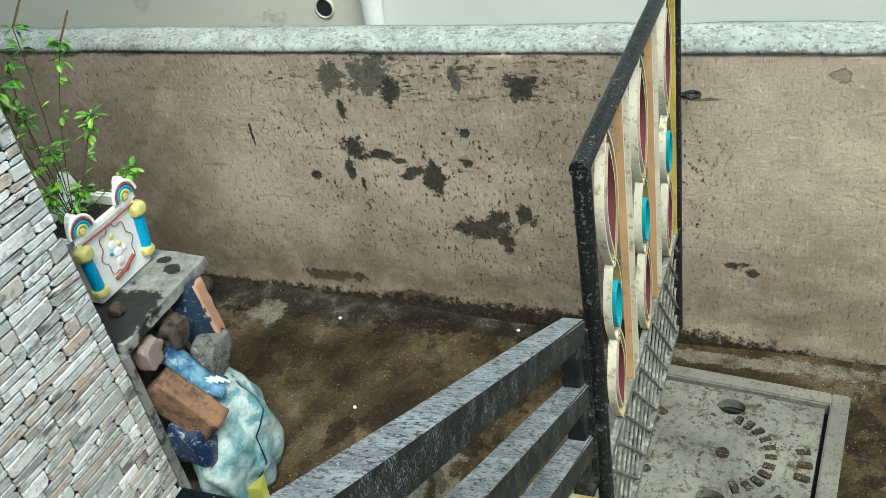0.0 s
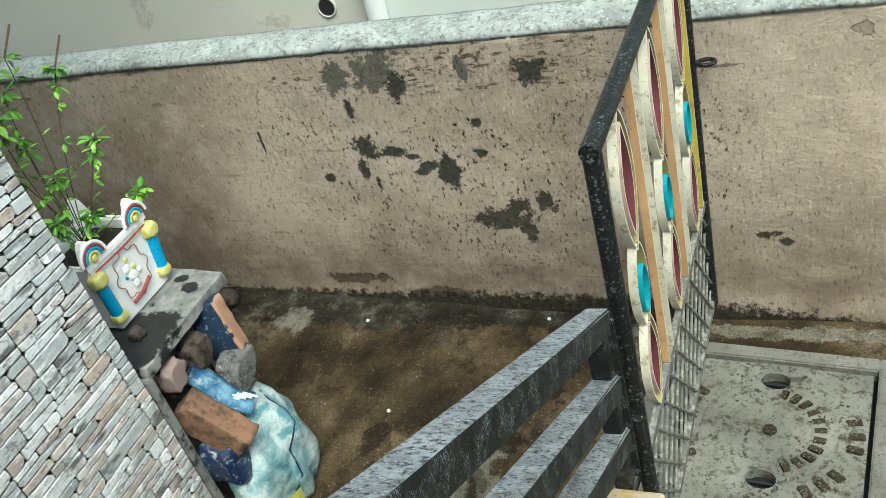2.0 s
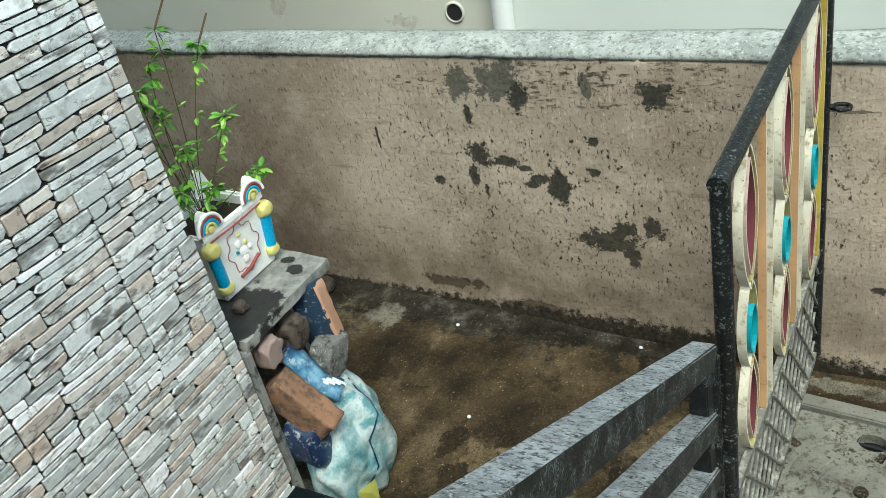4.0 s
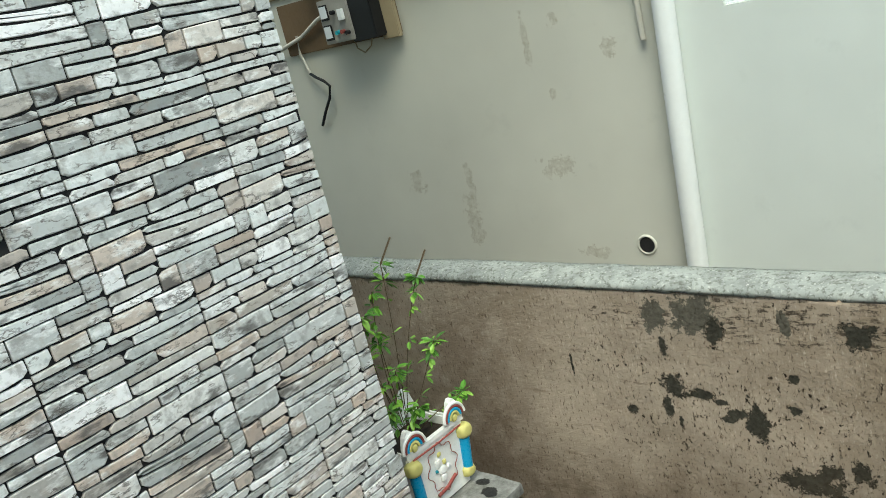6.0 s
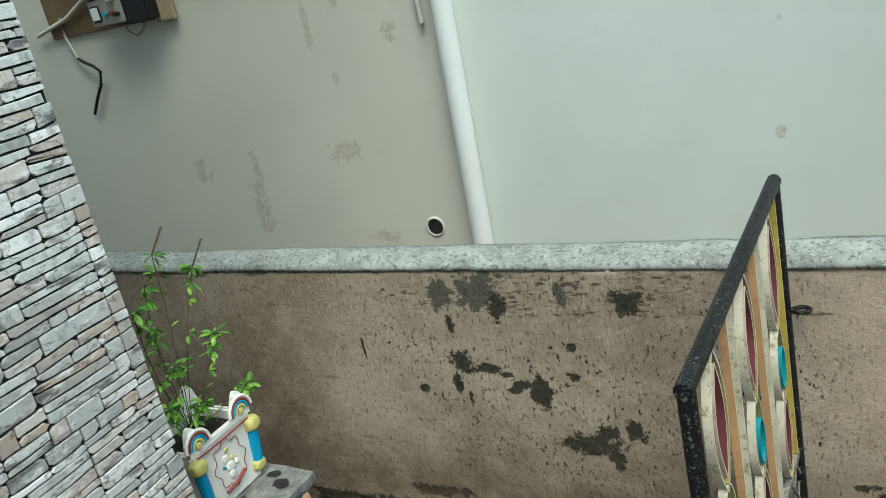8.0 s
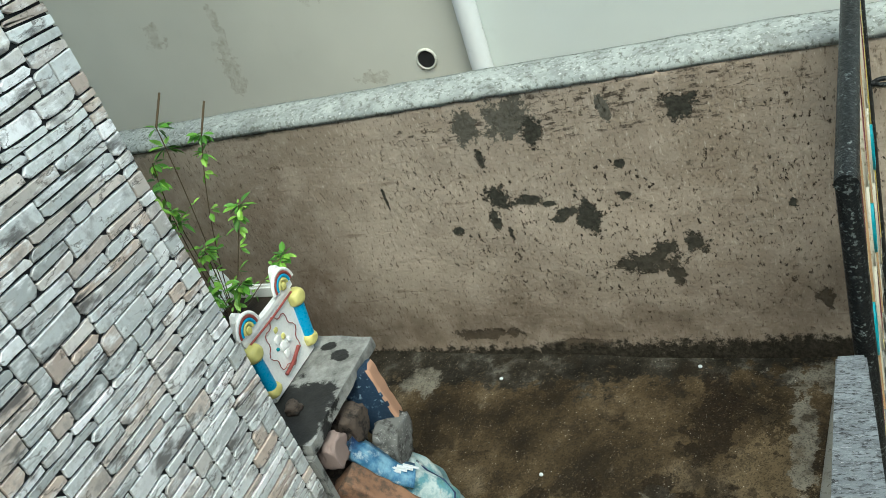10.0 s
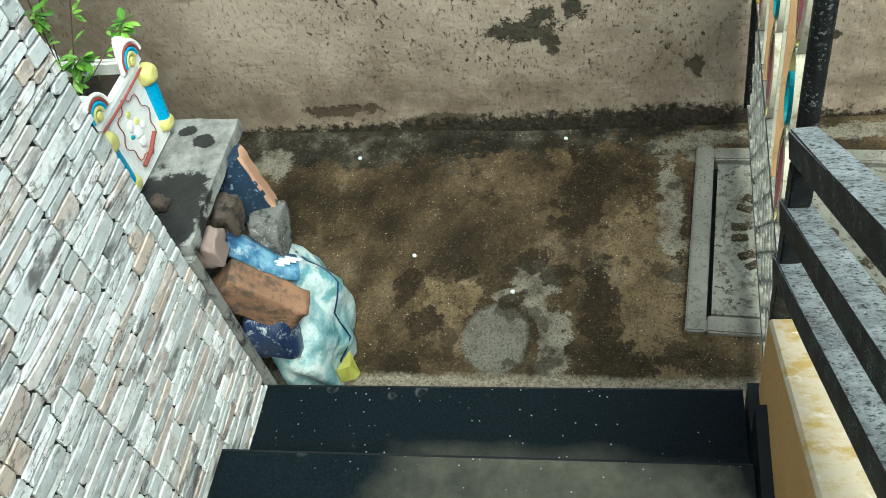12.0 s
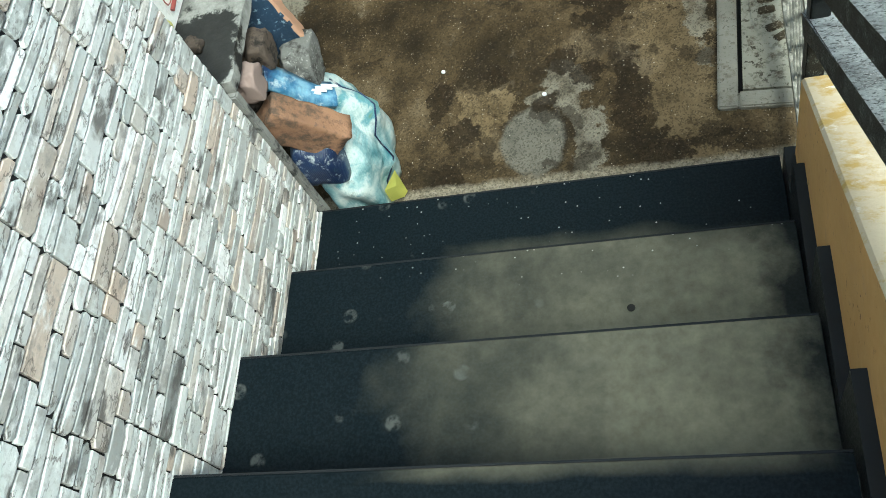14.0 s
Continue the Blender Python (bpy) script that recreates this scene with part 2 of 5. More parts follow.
def dirty_floor():
    m, n, l, b = node_mat("wet_dirty_cement")
    co = place(n)
    big, mid, fine = noise_tex(n, l, 2.6, 6, 0.62, co), noise_tex(n, l, 11, 9, 0.68, co), noise_tex(n, l, 70, 8, 0.7, co)
    warp = noise_tex(n, l, 13, 10, 0.72, co)
    col = ramp(n, l, big, [(0.34, (0.013, 0.0095, 0.006)), (0.44, (0.038, 0.0265, 0.0135)), (0.54, (0.074, 0.052, 0.027)), (0.66, (0.14, 0.108, 0.068))])
    col = mixc(n, l, ramp(n, l, mid, [(0.38, grey(0.7)), (0.5, grey(0))]), col, (0.014, 0.010, 0.006))
    col = mixc(n, l, ramp(n, l, mid, [(0.6, grey(0)), (0.72, grey(0.45))]), col, (0.17, 0.14, 0.10))

    def spots(lst):
        return [((x, y, 0.03), (rx, ry, 1.0)) for x, y, rx, ry in lst]
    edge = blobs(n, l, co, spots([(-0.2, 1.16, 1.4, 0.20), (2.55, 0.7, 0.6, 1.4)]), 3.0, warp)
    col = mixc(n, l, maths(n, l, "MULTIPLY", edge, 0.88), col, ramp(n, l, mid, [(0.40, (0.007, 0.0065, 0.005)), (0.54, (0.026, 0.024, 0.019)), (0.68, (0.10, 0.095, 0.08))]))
    ochre = blobs(n, l, co, spots([(1.0, 0.52, 0.13, 0.34), (0.40, 0.42, 0.09, 0.1), (1.05, 0.12, 0.16, 0.1)]), 4.5, warp)
    col = mixc(n, l, maths(n, l, "MULTIPLY", ochre, 0.7), col, ramp(n, l, mid, [(0.3, (0.07, 0.048, 0.022)), (0.7, (0.22, 0.165, 0.095))]))
    pale = blobs(n, l, co, spots([(0.665, 0.47, 0.075, 0.10), (0.725, 0.27, 0.05, 0.17), (0.60, 0.44, 0.05, 0.03), (-0.30, 0.99, 0.08, 0.07), (1.15, 1.05, 0.10, 0.07), (1.07, 0.78, 0.04, 0.28), (1.6, 1.085, 0.6, 0.035)]), 3.6, warp)
    col = mixc(n, l, maths(n, l, "MULTIPLY", pale, ramp(n, l, mid, [(0.34, grey(0.25)), (0.5, grey(0.8))])), col, ramp(n, l, mid, [(0.3, (0.11, 0.10, 0.078)), (0.7, (0.25, 0.23, 0.185))]))
    rim = blobs(n, l, co, spots([(0.573, 0.283, 0.108, 0.132)]), 0.5, warp)
    col = mixc(n, l, maths(n, l, "MULTIPLY", rim, 0.8), col, (0.022, 0.018, 0.012))
    rnd = blobs(n, l, co, spots([(0.563, 0.285, 0.105, 0.13)]), 0.6, warp)
    col = mixc(n, l, maths(n, l, "MULTIPLY", rnd, 0.9), col, ramp(n, l, mid, [(0.3, (0.10, 0.095, 0.078)), (0.7, (0.165, 0.155, 0.13))]))
    wet = blobs(n, l, co, spots([(0.437, 0.544, 0.05, 0.045), (0.335, 0.342, 0.055, 0.055), (0.27, 0.48, 0.04, 0.09), (0.66, 0.58, 0.06, 0.05), (0.60, 0.42, 0.035, 0.03), (0.94, 0.19, 0.07, 0.05), (0.80, 0.85, 0.09, 0.2), (0.74, 0.52, 0.05, 0.05), (0.30, 0.17, 0.05, 0.06), (0.86, 0.40, 0.06, 0.16)]), 3.4, warp)
    col = mixc(n, l, maths(n, l, "MULTIPLY", wet, 0.85), col, ramp(n, l, fine, [(0.4, (0.010, 0.007, 0.004)), (0.65, (0.028, 0.018, 0.010))]))
    puddle = ramp(n, l, noise_tex(n, l, 6.5, 5, 0.55, co), [(0.39, grey(0.65)), (0.415, grey(0))])
    col = mixc(n, l, puddle, col, (0.017, 0.012, 0.007))
    # pale strip of cement along the top of the steps
    sep = n.new("ShaderNodeSeparateXYZ")
    l.new(co, sep.inputs[0])
    strip = maths(n, l, "ADD", maths(n, l, "MULTIPLY", sep.outputs["Y"], -26.0), maths(n, l, "MULTIPLY", warp, 1.6))
    strip = maths(n, l, "ADD", strip, 4.0)
    col = mixc(n, l, ramp(n, l, strip, [(0.35, grey(0)), (0.9, grey(0.85))]), col, ramp(n, l, fine, [(0.35, (0.15, 0.13, 0.095)), (0.65, (0.33, 0.29, 0.225))]))
    # grit
    vor = n.new("ShaderNodeTexVoronoi")
    vor.inputs["Scale"].default_value = 120
    l.new(co, vor.inputs["Vector"])
    grit = ramp(n, l, vor.outputs["Distance"], [(0.16, grey(1)), (0.24, grey(0))])
    pick = ramp(n, l, vor.outputs["Color"], [(0.72, grey(0)), (0.80, grey(1))])
    grit = maths(n, l, "MULTIPLY", maths(n, l, "MULTIPLY", grit, pick), ramp(n, l, big, [(0.4, grey(0.3)), (0.6, grey(1))]))
    col = mixc(n, l, maths(n, l, "MULTIPLY", grit, 0.85), col, ramp(n, l, vor.outputs["Color"], [(0.75, (0.26, 0.21, 0.155)), (0.9, (0.62, 0.58, 0.50))]))
    vf = n.new("ShaderNodeTexVoronoi")
    vf.inputs["Scale"].default_value = 230
    l.new(co, vf.inputs["Vector"])
    col = mixc(n, l, ramp(n, l, vf.outputs["Color"], [(0.25, grey(0.45)), (0.45, grey(0))]), col, (0.010, 0.008, 0.005))
    sand = maths(n, l, "MULTIPLY", ramp(n, l, vf.outputs["Color"], [(0.78, grey(0)), (0.86, grey(0.22))]), ramp(n, l, warp, [(0.4, grey(0.15)), (0.6, grey(1))]))
    col = mixc(n, l, sand, col, (0.24, 0.185, 0.12))
    l.new(col, b.inputs["Base Color"])
    l.new(ramp(n, l, mid, [(0.3, grey(0.55)), (0.7, grey(0.9))]), b.inputs["Roughness"])
    b.inputs["Specular IOR Level"].default_value = 0.12
    bump(n, l, b, maths(n, l, "ADD", maths(n, l, "ADD", fine, grit), maths(n, l, "MULTIPLY", mid, 1.5)), 0.5, 0.006)
    return m


def stone_print(island):
    """Ledge stone facing: each piece has its own tone, with veins and brown or sooty mottling."""
    m, n, l, b = node_mat("ledge_stone_rest" if island else "ledge_stone")
    co = place(n)
    if island:
        rnd = n.new("ShaderNodeNewGeometry").outputs["Random Per Island"]
    else:
        rnd = n.new("ShaderNodeObjectInfo").outputs["Random"]
    own = n.new("ShaderNodeVectorMath")
    own.operation = "ADD"
    l.new(co, own.inputs[0])
    l.new(maths(n, l, "MULTIPLY", rnd, 60.0), own.inputs[1])
    co = own.outputs[0]
    mid, fine = noise_tex(n, l, 16, 6, 0.62, co), noise_tex(n, l, 75, 6, 0.6, co)
    st = n.new("ShaderNodeMapping")
    st.inputs["Scale"].default_value = (1.0, 0.5, 1.5)
    l.new(co, st.inputs[0])
    vein = noise_tex(n, l, 24, 7, 0.66, st.outputs[0])
    tone = ramp(n, l, rnd, [(0.0, (0.297, 0.314, 0.308)), (0.14, (0.638, 0.665, 0.654)), (0.27, (0.462, 0.38, 0.325)), (0.34, (0.77, 0.797, 0.786)), (0.48, (0.396, 0.413, 0.402)), (0.62, (0.594, 0.49, 0.413)), (0.70, (0.792, 0.82, 0.808)), (0.84, (0.495, 0.517, 0.506)), (0.95, (0.97, 0.97, 0.97))])
    band = noise_tex(n, l, 11, 6, 0.65, st.outputs[0])
    col = mixc(n, l, ramp(n, l, vein, [(0.53, grey(0)), (0.66, grey(0.85))]), tone, (0.96, 0.97, 0.96))
    # rust clouds, sooty bedding streaks, and thin dark creases along the bedding
    col = mixc(n, l, ramp(n, l, mid, [(0.57, grey(0)), (0.69, grey(0.45))]), col, (0.36, 0.27, 0.215))
    col = mixc(n, l, ramp(n, l, band, [(0.36, grey(0.9)), (0.44, grey(0))]), col, (0.11, 0.105, 0.10))
    col = mixc(n, l, ramp(n, l, mid, [(0.34, grey(0.6)), (0.44, grey(0))]), col, (0.22, 0.21, 0.20))
    crease = maths(n, l, "ABSOLUTE", maths(n, l, "SUBTRACT", noise_tex(n, l, 15, 5, 0.6, st.outputs[0]), 0.5))
    crease = maths(n, l, "MULTIPLY", ramp(n, l, crease, [(0.004, grey(1)), (0.018, grey(0))]), ramp(n, l, mid, [(0.45, grey(0)), (0.55, grey(0.75))]))
    col = mixc(n, l, crease, col, (0.075, 0.06, 0.05))
    col = mixc(n, l, ramp(n, l, fine, [(0.32, grey(0.3)), (0.48, grey(0))]), col, (0.25, 0.23, 0.20))
    l.new(col, b.inputs["Base Color"])
    l.new(ramp(n, l, fine, [(0.3, grey(0.3)), (0.7, grey(0.5))]), b.inputs["Roughness"])
    b.inputs["Specular IOR Level"].default_value = 0.5
    bump(n, l, b, maths(n, l, "ADD", vein, maths(n, l, "MULTIPLY", fine, 0.4)), 0.5, 0.006)
    return m


def granite():
    m, n, l, b = node_mat("black_granite")
    co = place(n)
    mid, fine = noise_tex(n, l, 7, 7, 0.65, co), noise_tex(n, l, 160, 4, 0.6, co)
    col = ramp(n, l, fine, [(0.4, (0.003, 0.006, 0.008)), (0.7, (0.009, 0.014, 0.018))])
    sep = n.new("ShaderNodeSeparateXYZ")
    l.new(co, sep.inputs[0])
    # pale tone growing to the right, fading on the lowest and upper treads
    pale_ramp = maths(n, l, "MINIMUM", maths(n, l, "MULTIPLY", sep.outputs["X"], 1.5), maths(n, l, "SUBTRACT", maths(n, l, "MULTIPLY", sep.outputs["Y"], -6.0), 0.35))
    pale_ramp = maths(n, l, "MINIMUM", pale_ramp, maths(n, l, "MULTIPLY", maths(n, l, "ADD", sep.outputs["Y"], 0.925), 14.0))
    pale_ramp = maths(n, l, "ADD", pale_ramp, maths(n, l, "MULTIPLY", noise_tex(n, l, 3.5, 4, 0.5, co), 0.9))
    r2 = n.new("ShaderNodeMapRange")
    l.new(pale_ramp, r2.inputs[0])
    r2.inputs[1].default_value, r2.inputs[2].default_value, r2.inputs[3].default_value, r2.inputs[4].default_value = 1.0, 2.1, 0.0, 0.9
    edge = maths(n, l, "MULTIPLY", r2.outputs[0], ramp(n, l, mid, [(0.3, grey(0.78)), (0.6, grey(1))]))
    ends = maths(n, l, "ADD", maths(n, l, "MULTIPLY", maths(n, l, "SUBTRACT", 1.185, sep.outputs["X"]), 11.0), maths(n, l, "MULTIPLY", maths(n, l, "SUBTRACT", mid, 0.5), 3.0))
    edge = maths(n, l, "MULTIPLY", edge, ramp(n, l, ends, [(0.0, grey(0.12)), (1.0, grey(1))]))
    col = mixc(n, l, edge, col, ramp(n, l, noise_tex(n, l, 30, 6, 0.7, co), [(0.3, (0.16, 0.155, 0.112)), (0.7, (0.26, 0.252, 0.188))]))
    vor = n.new("ShaderNodeTexVoronoi")
    vor.inputs["Scale"].default_value = 13
    l.new(co, vor.inputs["Vector"])
    drop = maths(n, l, "MULTIPLY", ramp(n, l, vor.outputs["Distance"], [(0.2, grey(1)), (0.26, grey(0))]), ramp(n, l, vor.outputs["Color"], [(0.55, grey(0)), (0.6, grey(1))]))
    near = blob(n, l, co, (0.2, -0.25, 0.3), (0.5, 0.7, 1.0), 0.8, mid)
    col = mixc(n, l, maths(n, l, "MULTIPLY", maths(n, l, "MULTIPLY", maths(n, l, "MULTIPLY", drop, ramp(n, l, noise_tex(n, l, 34, 5, 0.6, co), [(0.42, grey(0)), (0.58, grey(1))])), near), 0.5), col, (0.12, 0.13, 0.125))
    v2 = n.new("ShaderNodeTexVoronoi")
    v2.inputs["Scale"].default_value = 55
    l.new(co, v2.inputs["Vector"])
    fleck = maths(n, l, "MULTIPLY", ramp(n, l, v2.outputs["Distance"], [(0.07, grey(1)), (0.14, grey(0))]), ramp(n, l, v2.outputs["Color"], [(0.60, grey(0)), (0.72, grey(1))]))
    wet = blob(n, l, co, (0.7, 0.0, 0.2), (0.9, 0.35, 1.0), 0.8, mid)
    col = mixc(n, l, maths(n, l, "MULTIPLY", fleck, wet), col, (0.4, 0.4, 0.38))
    l.new(col, b.inputs["Base Color"])
    l.new(ramp(n, l, mid, [(0.3, grey(0.30)), (0.7, grey(0.55))]), b.inputs["Roughness"])
    b.inputs["Specular IOR Level"].default_value = 0.09
    bump(n, l, b, fine, 0.06, 0.002)
    return m


def sack_cloth(name, stops, rough=0.5):
    m, n, l, b = node_mat(name)
    co = place(n)
    big, mid = noise_tex(n, l, 9, 6, 0.6, co), noise_tex(n, l, 34, 7, 0.7, co)
    col = ramp(n, l, big, stops)
    col = mixc(n, l, ramp(n, l, mid, [(0.55, grey(0)), (0.7, grey(0.6))]), col, (0.72, 0.78, 0.76))
    col = mixc(n, l, ramp(n, l, mid, [(0.3, grey(0.5)), (0.42, grey(0))]), col, (0.06, 0.10, 0.10))
    l.new(col, b.inputs["Base Color"])
    b.inputs["Roughness"].default_value = rough
    wv = n.new("ShaderNodeTexWave")
    wv.inputs["Scale"].default_value = 60
    l.new(co, wv.inputs["Vector"])
    bump(n, l, b, maths(n, l, "ADD", wv.outputs["Fac"], maths(n, l, "MULTIPLY", mid, 2)), 0.2, 0.003)
    return m


def leaf_green():
    m, n, l, b = node_mat("leaf_green")
    rnd = n.new("ShaderNodeNewGeometry").outputs["Random Per Island"]
    l.new(ramp(n, l, rnd, [(0.0, (0.03, 0.09, 0.012)), (0.45, (0.10, 0.28, 0.025)), (1.0, (0.28, 0.52, 0.07))]), b.inputs["Base Color"])
    b.inputs["Roughness"].default_value = 0.5
    b.inputs["Transmission Weight"].default_value = 0.0
    return m


def house_paint(name, base, spots):
    m, n, l, b = node_mat(name)
    co = place(n)
    big, mid, fine = noise_tex(n, l, 0.9, 4, 0.55, co), noise_tex(n, l, 6, 7, 0.65, co), noise_tex(n, l, 80, 5, 0.6, co)
    col = ramp(n, l, big, [(0.3, tuple(c * 0.9 for c in base)), (0.7, tuple(c * 1.06 for c in base))])
    col = mixc(n, l, ramp(n, l, mid, [(0.6, grey(0)), (0.75, grey(0.25))]), col, tuple(c * 0.75 for c in base))
    if spots:
        s = blobs(n, l, co, flat3(spots, 2.26), 5.0, noise_tex(n, l, 18, 8, 0.7, co))
        col = mixc(n, l, maths(n, l, "MULTIPLY", s, maths(n, l, "MULTIPLY", ramp(n, l, noise_tex(n, l, 40, 6, 0.7, co), [(0.35, grey(0.1)), (0.65, grey(1))]), 0.5)), col, (0.23, 0.18, 0.11))
    l.new(col, b.inputs["Base Color"])
    b.inputs["Roughness"].default_value = 0.75
    bump(n, l, b, maths(n, l, "ADD", fine, mid), 0.08, 0.004)
    return m


def rail_paint():
    """Black paint, scratched and chalked in upright streaks."""
    m, n, l, b = node_mat("scratched_black_paint")
    co = place(n)
    st = n.new("ShaderNodeMapping")
    st.inputs["Scale"].default_value = (1.0, 1.0, 0.3)
    l.new(co, st.inputs[0])
    streak, mid = noise_tex(n, l, 520, 6, 0.7, st.outputs[0]), noise_tex(n, l, 26, 8, 0.7, co)
    col = ramp(n, l, mid, [(0.35, (0.005, 0.006, 0.006)), (0.65, (0.018, 0.022, 0.022))])
    col = mixc(n, l, maths(n, l, "MULTIPLY", ramp(n, l, streak, [(0.53, grey(0)), (0.58, grey(0.95))]), ramp(n, l, mid, [(0.48, grey(0.03)), (0.64, grey(1))])), col, (0.34, 0.38, 0.385))
    l.new(col, b.inputs["Base Color"])
    b.inputs["Roughness"].default_value = 0.5
    b.inputs["Specular IOR Level"].default_value = 0.3
    bump(n, l, b, streak, 0.5, 0.003)
    return m


M_RAIL = rail_paint()
M_PLASTER, M_FLOOR, M_STONE, M_STONES, M_GRANITE = wall_plaster(), dirty_floor(), stone_print(False), stone_print(True), granite()
M_EDGE = plain("dark_granite_edge", (0.012, 0.014, 0.016), 0.4, vary=0.3, scale=30, spec=0.25)
M_COPING = plain("weathered_cement", (0.40, 0.425, 0.40), 0.92, vary=0.3, scale=46, relief=1.0, dirt=(0.17, 0.18, 0.155), dirt_at=0.56, speck=(0.62, 0.64, 0.60), speck_at=0.6, speck_scale=110)
M_CEMENT = plain("cement", (0.205, 0.203, 0.172), 0.85, vary=0.35, scale=20, relief=0.9, dirt=(0.075, 0.064, 0.046), dirt_at=0.58, speck=(0.04, 0.034, 0.025), speck_at=0.57, speck_scale=70)
M_FRAME_CEMENT = plain("smooth_cement", (0.20, 0.195, 0.168), 0.85, vary=0.25, scale=22, relief=0.7, dirt=(0.13, 0.115, 0.09), dirt_at=0.6, speck=(0.08, 0.07, 0.055), speck_at=0.6, speck_scale=110)
M_GAP = plain("dark_joint", (0.02, 0.02, 0.02), 0.9)
M_PARAPET = plain("ochre_plaster", (0.62, 0.375, 0.15), 0.85, vary=0.2, scale=7, relief=0.4, dirt=(0.54, 0.33, 0.15), dirt_at=0.6, speck=(0.2, 0.12, 0.06), speck_at=0.66, speck_scale=70)
M_PARATOP = plain("worn_plaster_top", (0.66, 0.56, 0.41), 0.85, vary=0.15, scale=9, relief=0.6, dirt=(0.50, 0.34, 0.12), dirt_at=0.55, speck=(0.80, 0.77, 0.72), speck_at=0.63, speck_scale=26)
M_BLACK = plain("chipped_black_paint", (0.008, 0.0095, 0.010), 0.42, vary=0.4, scale=30, relief=0.6, speck=(0.17, 0.19, 0.185), speck_at=0.60, speck_scale=130, spec=0.3)
# dust plus the pale sky sheen of the bar tops, put into the colour
M_RAILTOP = plain("dusty_sheen_rail_top", (0.33, 0.357, 0.378), 0.6, vary=0.5, scale=80, relief=1.0, dirt=(0.018, 0.020, 0.021), dirt_at=0.55, speck=(0.62, 0.64, 0.65), speck_at=0.6, speck_scale=260, spec=0.4)
M_CREAM = plain("cream_paint", (0.68, 0.64, 0.51), 0.5, vary=0.2, scale=30, relief=0.4, dirt=(0.34, 0.28, 0.17), dirt_at=0.6, speck=(0.10, 0.08, 0.06), speck_at=0.66, speck_scale=90)
M_PINK = plain("faded_pink_paint", (0.56, 0.43, 0.37), 0.5, vary=0.25, scale=30, relief=0.4, dirt=(0.28, 0.16, 0.14), dirt_at=0.6)
M_YELLOW = plain("yellow_paint", (0.55, 0.42, 0.08), 0.5, vary=0.25, scale=30, relief=0.4, dirt=(0.3, 0.2, 0.08), dirt_at=0.62)
M_ORANGE = plain("peach_paint", (0.55, 0.33, 0.17), 0.5, vary=0.2, scale=25, relief=0.3, dirt=(0.3, 0.17, 0.08), dirt_at=0.64)
M_OLIVE = plain("olive_yellow_paint", (0.42, 0.36, 0.14), 0.5, vary=0.25, scale=30, relief=0.4, dirt=(0.22, 0.16, 0.07), dirt_at=0.6)
M_EDGE_CREAM = plain("worn_pale_edge", (0.74, 0.68, 0.55), 0.5, vary=0.15, scale=40, relief=0.3, dirt=(0.40, 0.30, 0.2), dirt_at=0.64)
M_MAROON = plain("maroon_paint", (0.15, 0.045, 0.055), 0.4, vary=0.3, scale=20, relief=0.2)
M_TEAL = plain("teal_paint", (0.02, 0.30, 0.36), 0.4, vary=0.25, scale=25, relief=0.3, dirt=(0.05, 0.12, 0.13), dirt_at=0.64)
M_MESH = plain("grey_wire", (0.16, 0.16, 0.14), 0.6, vary=0.4, scale=30, relief=0.3, dirt=(0.35, 0.34, 0.3), dirt_at=0.55)
HOUSE_SPOTS = [(-1.50, 1.02, 0.05, 0.16), (-1.47, 1.21, 0.025, 0.11), (-0.74, 2.01, 0.028, 0.045), (-0.91, 1.92, 0.02, 0.12), (-0.47, 1.835, 0.033, 0.045), (-0.81, 1.66, 0.028, 0.026), (-0.88, 1.29, 0.1, 0.05), (-1.85, 1.25, 0.06, 0.06), (-0.75, 0.83, 0.07, 0.03)]
M_HOUSE_WARM = house_paint("warm_grey_house_paint", (0.57, 0.565, 0.49), HOUSE_SPOTS)
M_HOUSE_COOL = house_paint("pale_house_paint", (0.66, 0.70, 0.655), [(1.19, 1.21, 0.016, 0.024), (1.22, 1.65, 0.013, 0.013)])
M_WHITE = plain("white_plastic", (0.80, 0.82, 0.80), 0.35, vary=0.06, scale=4, relief=0.03)
M_REVEAL = plain("white_reveal", (0.72, 0.76, 0.78), 0.7, vary=0.06, scale=6, relief=0.05)
M_IRON = plain("black_iron", (0.012, 0.013, 0.014), 0.45, vary=0.3, scale=20)
M_DARK = plain("unlit_room_dark", (0.04, 0.045, 0.05), 0.8, vary=0.2)
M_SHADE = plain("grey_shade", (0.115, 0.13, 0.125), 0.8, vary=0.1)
def slab_stone():
    m, n, l, b = node_mat("wet_stone_slab")
    co = place(n)
    mid, fine = noise_tex(n, l, 18, 8, 0.68, co), noise_tex(n, l, 90, 6, 0.7, co)
    col = ramp(n, l, mid, [(0.3, (0.10, 0.10, 0.092)), (0.5, (0.23, 0.23, 0.215)), (0.7, (0.38, 0.38, 0.36))])
    wet = blobs(n, l, co, [((-0.13, 0.12, 0.77), (0.16, 0.15, 1.0)), ((-0.05, 0.07, 0.77), (0.07, 0.07, 1.0)), ((-0.07, 0.20, 0.77), (0.06, 0.06, 1.0)), ((-0.06, 0.36, 0.77), (0.03, 0.025, 1.0)), ((-0.12, 0.40, 0.77), (0.03, 0.02, 1.0))], 1.8, mid)
    col = mixc(n, l, maths(n, l, "MULTIPLY", wet, 0.93), col, (0.014, 0.014, 0.014))
    l.new(col, b.inputs["Base Color"])
    b.inputs["Roughness"].default_value = 0.65
    b.inputs["Specular IOR Level"].default_value = 0.15
    bump(n, l, b, maths(n, l, "ADD", mid, fine), 0.5, 0.006)
    return m


